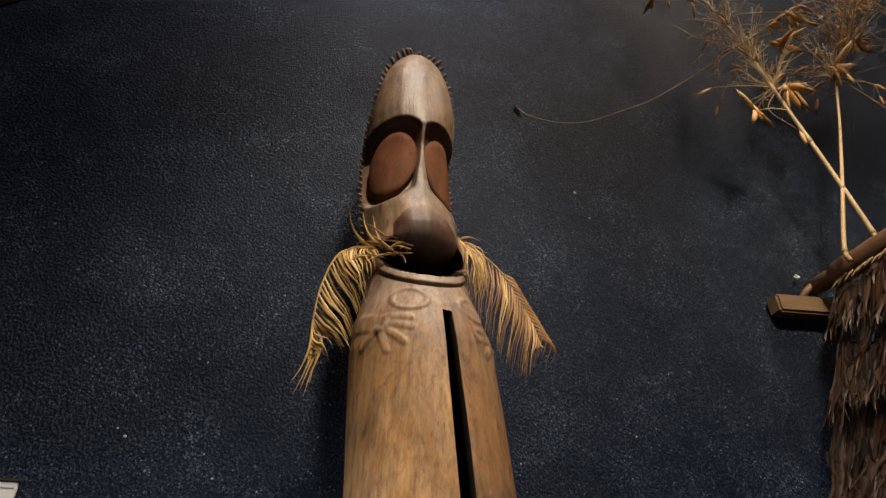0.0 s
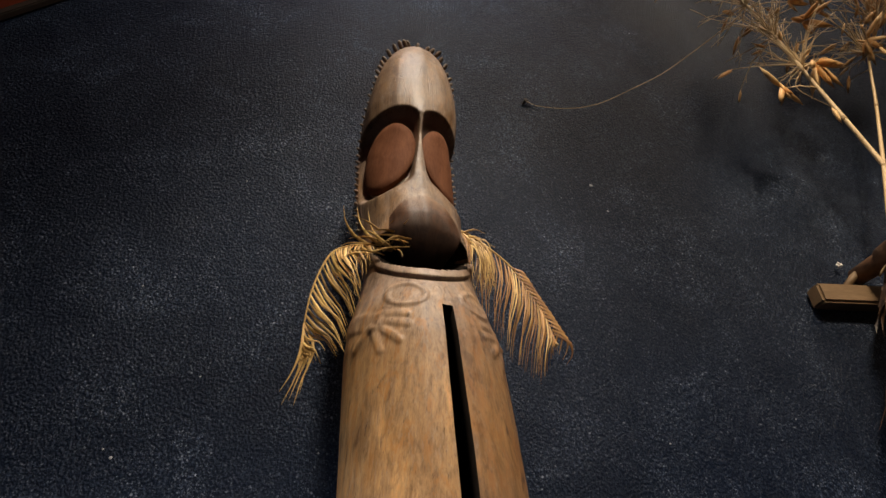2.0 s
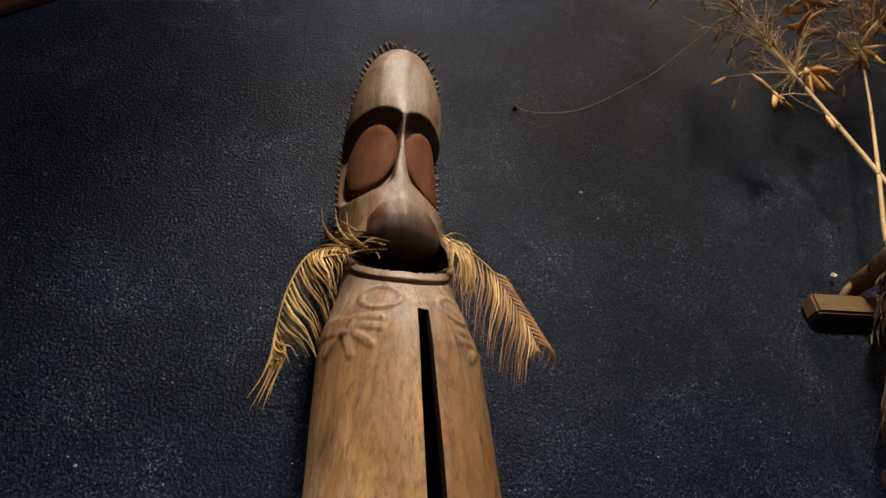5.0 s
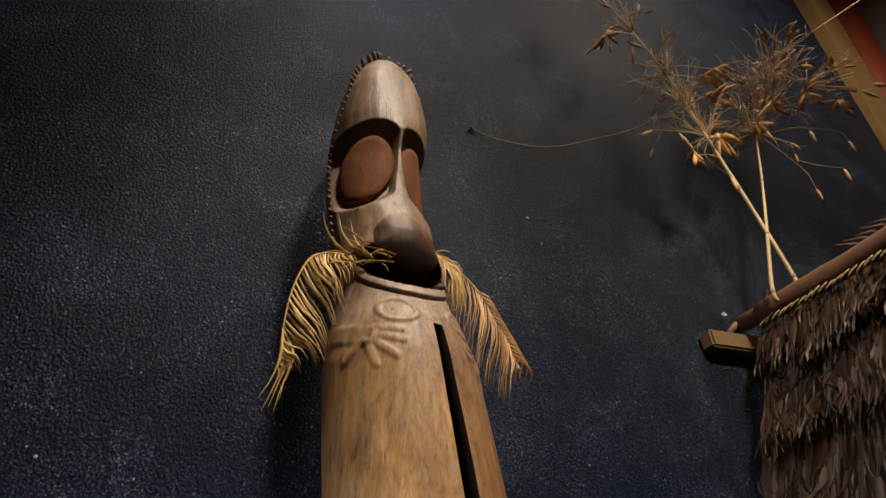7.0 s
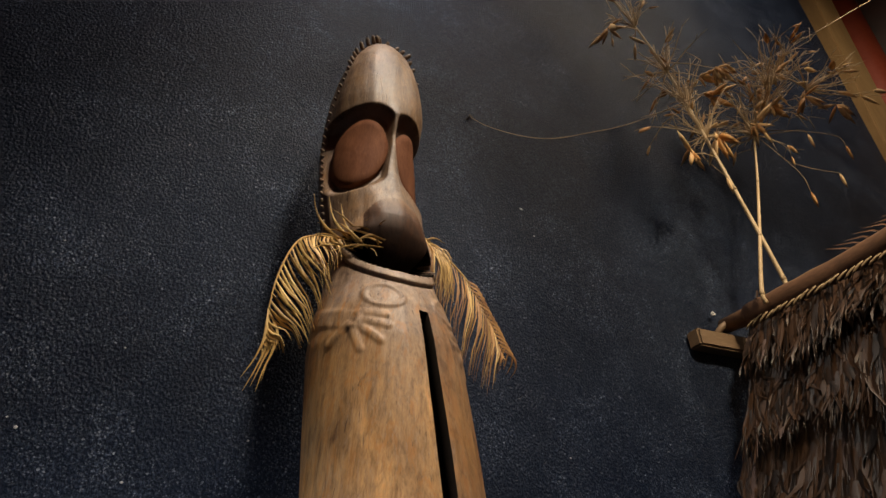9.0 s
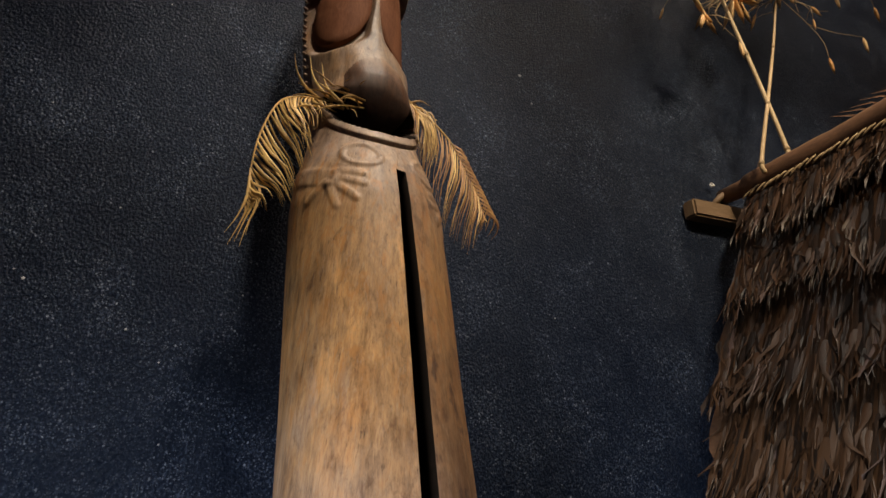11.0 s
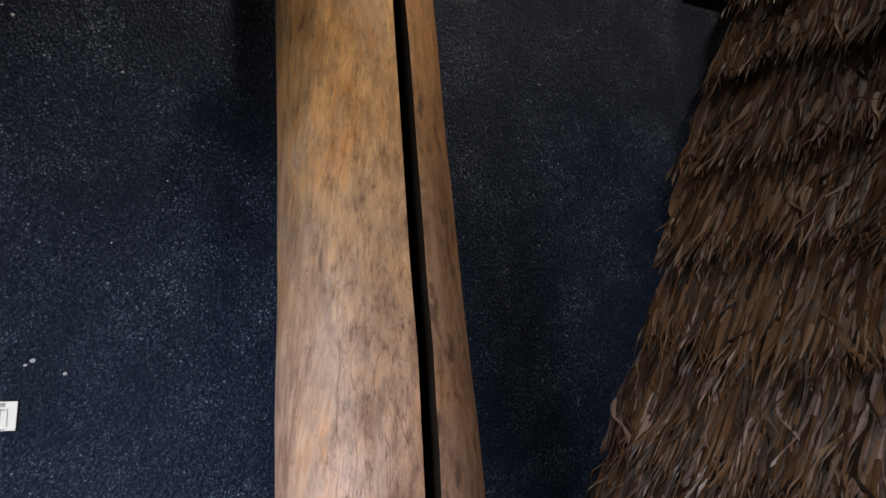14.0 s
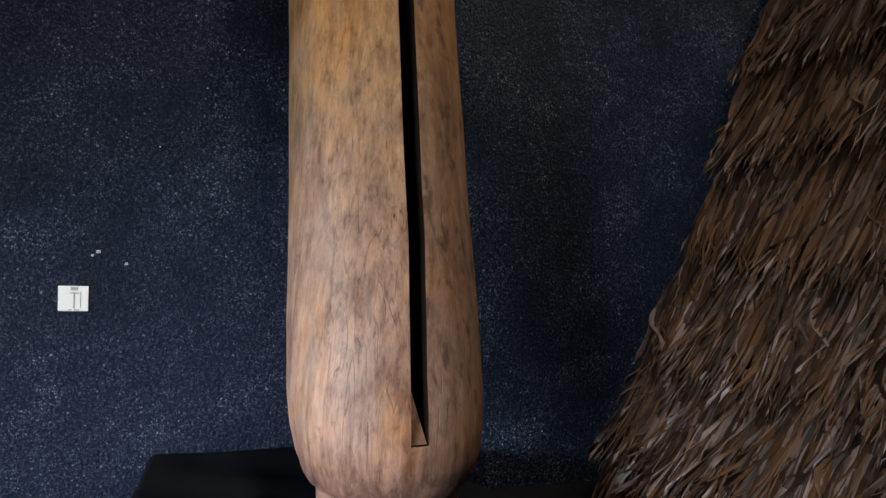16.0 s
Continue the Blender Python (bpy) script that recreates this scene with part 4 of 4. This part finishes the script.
plume("tall straw-coloured dried grass plume behind the thatch ridge", [(2.378, 1.5, 3.22), (2.378, 1.5, 3.36), (2.255, 1.5, 3.831), (2.10, 1.5, 4.36), (1.965, 1.5, 4.822), (1.743, 1.5, 5.272), (1.444, 1.5, 5.695)], 0.015,
      [((2.11, 1.5, 4.38), (-0.05, 0, 1), 34, 0.40, 0.42), ((2.12, 1.5, 4.36), (0.1, 0, 1), 16, 0.16, 0.9), ((2.03, 1.5, 4.62), (0.15, 0, 1), 26, 0.42, 0.45), ((2.02, 1.5, 4.66), (-1.0, 0, 0.5), 7, 0.42, 0.3), ((1.93, 1.5, 4.90), (-0.3, 0, 1), 26, 0.36, 0.7), ((1.74, 1.5, 5.27), (-0.2, 0, 1), 24, 0.34, 0.6), ((1.47, 1.5, 5.66), (-0.3, 0, 1), 22, 0.3, 0.8)],
      [[(2.11, 1.5, 4.40), (1.98, 1.48, 4.25), (1.86, 1.45, 4.13)], [(2.12, 1.5, 4.36), (2.0, 1.47, 4.2), (1.97, 1.46, 4.1), (2.12, 1.46, 4.0)]],
      [((1.42, 1.45, 5.02), 6, 0.14), ((2.44, 1.48, 5.18), 14, 0.17), ((2.22, 1.48, 4.98), 4, 0.13), ((2.16, 1.46, 4.36), 10, 0.18), ((1.86, 1.45, 4.08), 5, 0.16), ((2.20, 1.44, 4.72), 6, 0.16)])
plume("straw-coloured dried grass plume with hanging seed husks", [(2.155, 1.5, 3.16), (2.155, 1.5, 3.25), (2.32, 1.5, 3.70), (2.48, 1.5, 4.15), (2.63, 1.5, 4.60), (2.74, 1.48, 4.85)], 0.0135,
      [((2.64, 1.5, 4.60), (0.15, -0.1, 1), 40, 0.50, 0.5), ((2.64, 1.5, 4.60), (0.1, 0, 1), 14, 0.15, 0.9), ((2.76, 1.45, 4.88), (0.3, -0.2, 1), 36, 0.45, 0.6), ((3.02, 1.25, 5.00), (0.8, -0.5, 0.5), 34, 0.42, 0.8), ((2.85, 1.40, 5.10), (0.1, -0.1, 1), 30, 0.46, 0.6), ((3.02, 1.38, 5.28), (0.1, -0.1, 1), 24, 0.36, 0.7)],
      [[(2.64, 1.5, 4.60), (2.72, 1.44, 4.40), (2.80, 1.40, 4.22), (2.78, 1.38, 4.06)], [(2.74, 1.43, 4.35), (2.86, 1.36, 4.27), (3.0, 1.28, 4.22)], [(2.66, 1.5, 4.66), (2.9, 1.35, 4.62), (3.05, 1.22, 4.52), (3.06, 1.2, 4.42)], [(2.70, 1.46, 4.6), (2.85, 1.32, 4.58), (2.88, 1.3, 4.54)]],
      [((2.60, 1.46, 4.66), 8, 0.15), ((2.78, 1.40, 4.86), 8, 0.16), ((2.98, 1.26, 4.92), 7, 0.17), ((3.12, 1.16, 4.80), 6, 0.18), ((2.90, 1.35, 5.22), 5, 0.14), ((2.72, 1.42, 5.0), 6, 0.14)])

# long dry strand from the wall nail through the plumes
v, f = tube(bezier([(0.602, 1.882, 4.235), (0.594, 1.68, 3.97), (0.641, 1.45, 3.712), (0.702, 1.28, 3.567), (0.765, 1.10, 3.47), (0.80, 0.94, 3.38), (0.83, 0.77, 3.31), (0.90, 0.60, 3.29), (1.15, 0.42, 3.45), (1.82, 0.38, 4.06), (2.49, 0.35, 4.67), (4.7, 0.23, 6.69), (6.995, 0.1, 8.76)], 120), 0.0016, 5)
tagged(put("dry_strand", v, f, CORD), "long thin dry strand strung from a nail across the room", "strand")
v, f = tube([(0.600, 1.902, 4.228), (0.600, 1.885, 4.232), (0.602, 1.874, 4.236), (0.602, 1.872, 4.236)], [0.006, 0.006, 0.012, 0.010], 10)
tagged(put("wall_nail", v, f, DARKWOOD), "dark bent nail driven into the wall", "nail")
v, f = tube([(0.585, 1.897, 4.218), (0.60, 1.885, 4.238), (0.625, 1.885, 4.246), (0.615, 1.89, 4.222)], 0.004, 6)
tagged(put("knot", v, f, DARKWOOD), "dark knotted thread caught on the wall nail", "thread")
bm = bmesh.new()
bmesh.ops.create_icosphere(bm, subdivisions=2, radius=0.013)
for q in bm.verts:
    q.co = Vector((2.175, 1.86, 3.275)) + q.co * (1 + 0.9 * noise.noise(q.co * 90)) * 1.0
part("lint", bm, PAPER)
tagged(bpy.data.objects["lint"], "small tuft of white fluff on the beam", "fluff")

# ---- cards and small marks on the wall ----
card = empty("wall_card", (-0.959, 1.9, 0.843), "small white card with faded print fixed to the wall", "card")
under(part("sheet", block((-1.009, 1.894, 0.797), (-0.909, 1.8995, 0.890), 0.001), PAPER), card)
for lo, hi in (((-0.967, 0.874), (-0.944, 0.887)), ((-0.958, 0.806), (-0.954, 0.868)), ((-0.936, 0.81), (-0.934, 0.868)), ((-0.975, 0.799), (-0.962, 0.804)), ((-0.955, 0.799), (-0.938, 0.804)), ((-0.968, 0.862), (-0.94, 0.866))):
    under(part("print_bar", block((lo[0], 1.8925, lo[1]), (hi[0], 1.8945, hi[1])), INK), card)
sign = empty("wall_sign", (-1.56, 1.9, 1.83), "white wall sign with a dark top edge", "sign")
under(part("panel", block((-1.81, 1.885, 1.66), (-1.318, 1.899, 1.978), 0.002), PAPER), sign)
under(part("edge", block((-1.81, 1.880, 1.980), (-1.312, 1.899, 1.990), 0.002), DARKWOOD), sign)
under(part("print_bar", block((-1.78, 1.883, 1.958), (-1.325, 1.8855, 1.961)), INK), sign)
tag = empty("drum_tag", (0, 0, 0), "small black tag with a pale mark on the drum's foot", "tag")


def on_foot(deg, z, off):
    cx, cy = axis(z)
    return Vector((cx + (0.2145 + off) * math.sin(math.radians(deg)), cy - (0.2145 + off) * math.cos(math.radians(deg)), z))


for nm, w, h, off, mat, c in (("plate", 3.6, 0.0075, 0.001, DARKWOOD, -33.0), ("print_bar", 1.2, 0.002, 0.0022, PAPER, -32.4)):
    pv = [on_foot(c + sx * w, 0.416 + sz * h, off) for sz in (-1, 1) for sx in (-1, -0.33, 0.33, 1)]
    pv += [p + Vector((0, 0.003, 0)) for p in pv]
    pf = [(k, k + 1, k + 5, k + 4) for k in range(3)] + [(k + 12, k + 13, k + 9, k + 8) for k in range(3)] + [(0, 8, 9, 1), (4, 5, 13, 12)]
    under(put(nm, pv, pf, mat, None, "", False), tag)

FLECKS = [(0.917, 3.663, 0.010), (1.06, 2.317, 0.005), (-1.027, 2.162, 0.007), (-0.798, 2.476, 0.004), (-0.691, 2.032, 0.006), (-0.327, 2.211, 0.004), (-0.88, 1.02, 0.009), (-0.785, 0.976, 0.007), (-0.519, 1.662, 0.004), (-0.681, 1.425, 0.004), (-0.797, 3.45, 0.004), (-1.101, 2.846, 0.004), (0.985, 3.50, 0.006), (-0.568, 1.93, 0.004), (-0.90, 1.005, 0.006), (-1.06, 2.19, 0.004)]
for x, z, r in FLECKS:
    bm = bmesh.new()
    bmesh.ops.create_icosphere(bm, subdivisions=1, radius=r)
    for q in bm.verts:
        q.co = Vector((x + q.co.x * (1 + 0.5 * noise.noise((x * 9 + q.co.x * 200, z, 0))), 1.899 + q.co.y * 0.25, z + q.co.z * (0.9 + 0.5 * noise.noise((z * 9 + q.co.z * 200, x, 0)))))
    tagged(part("paint_fleck", bm, FLECK), "tiny white paint fleck on the black wall", "paint fleck", "paint flecks")
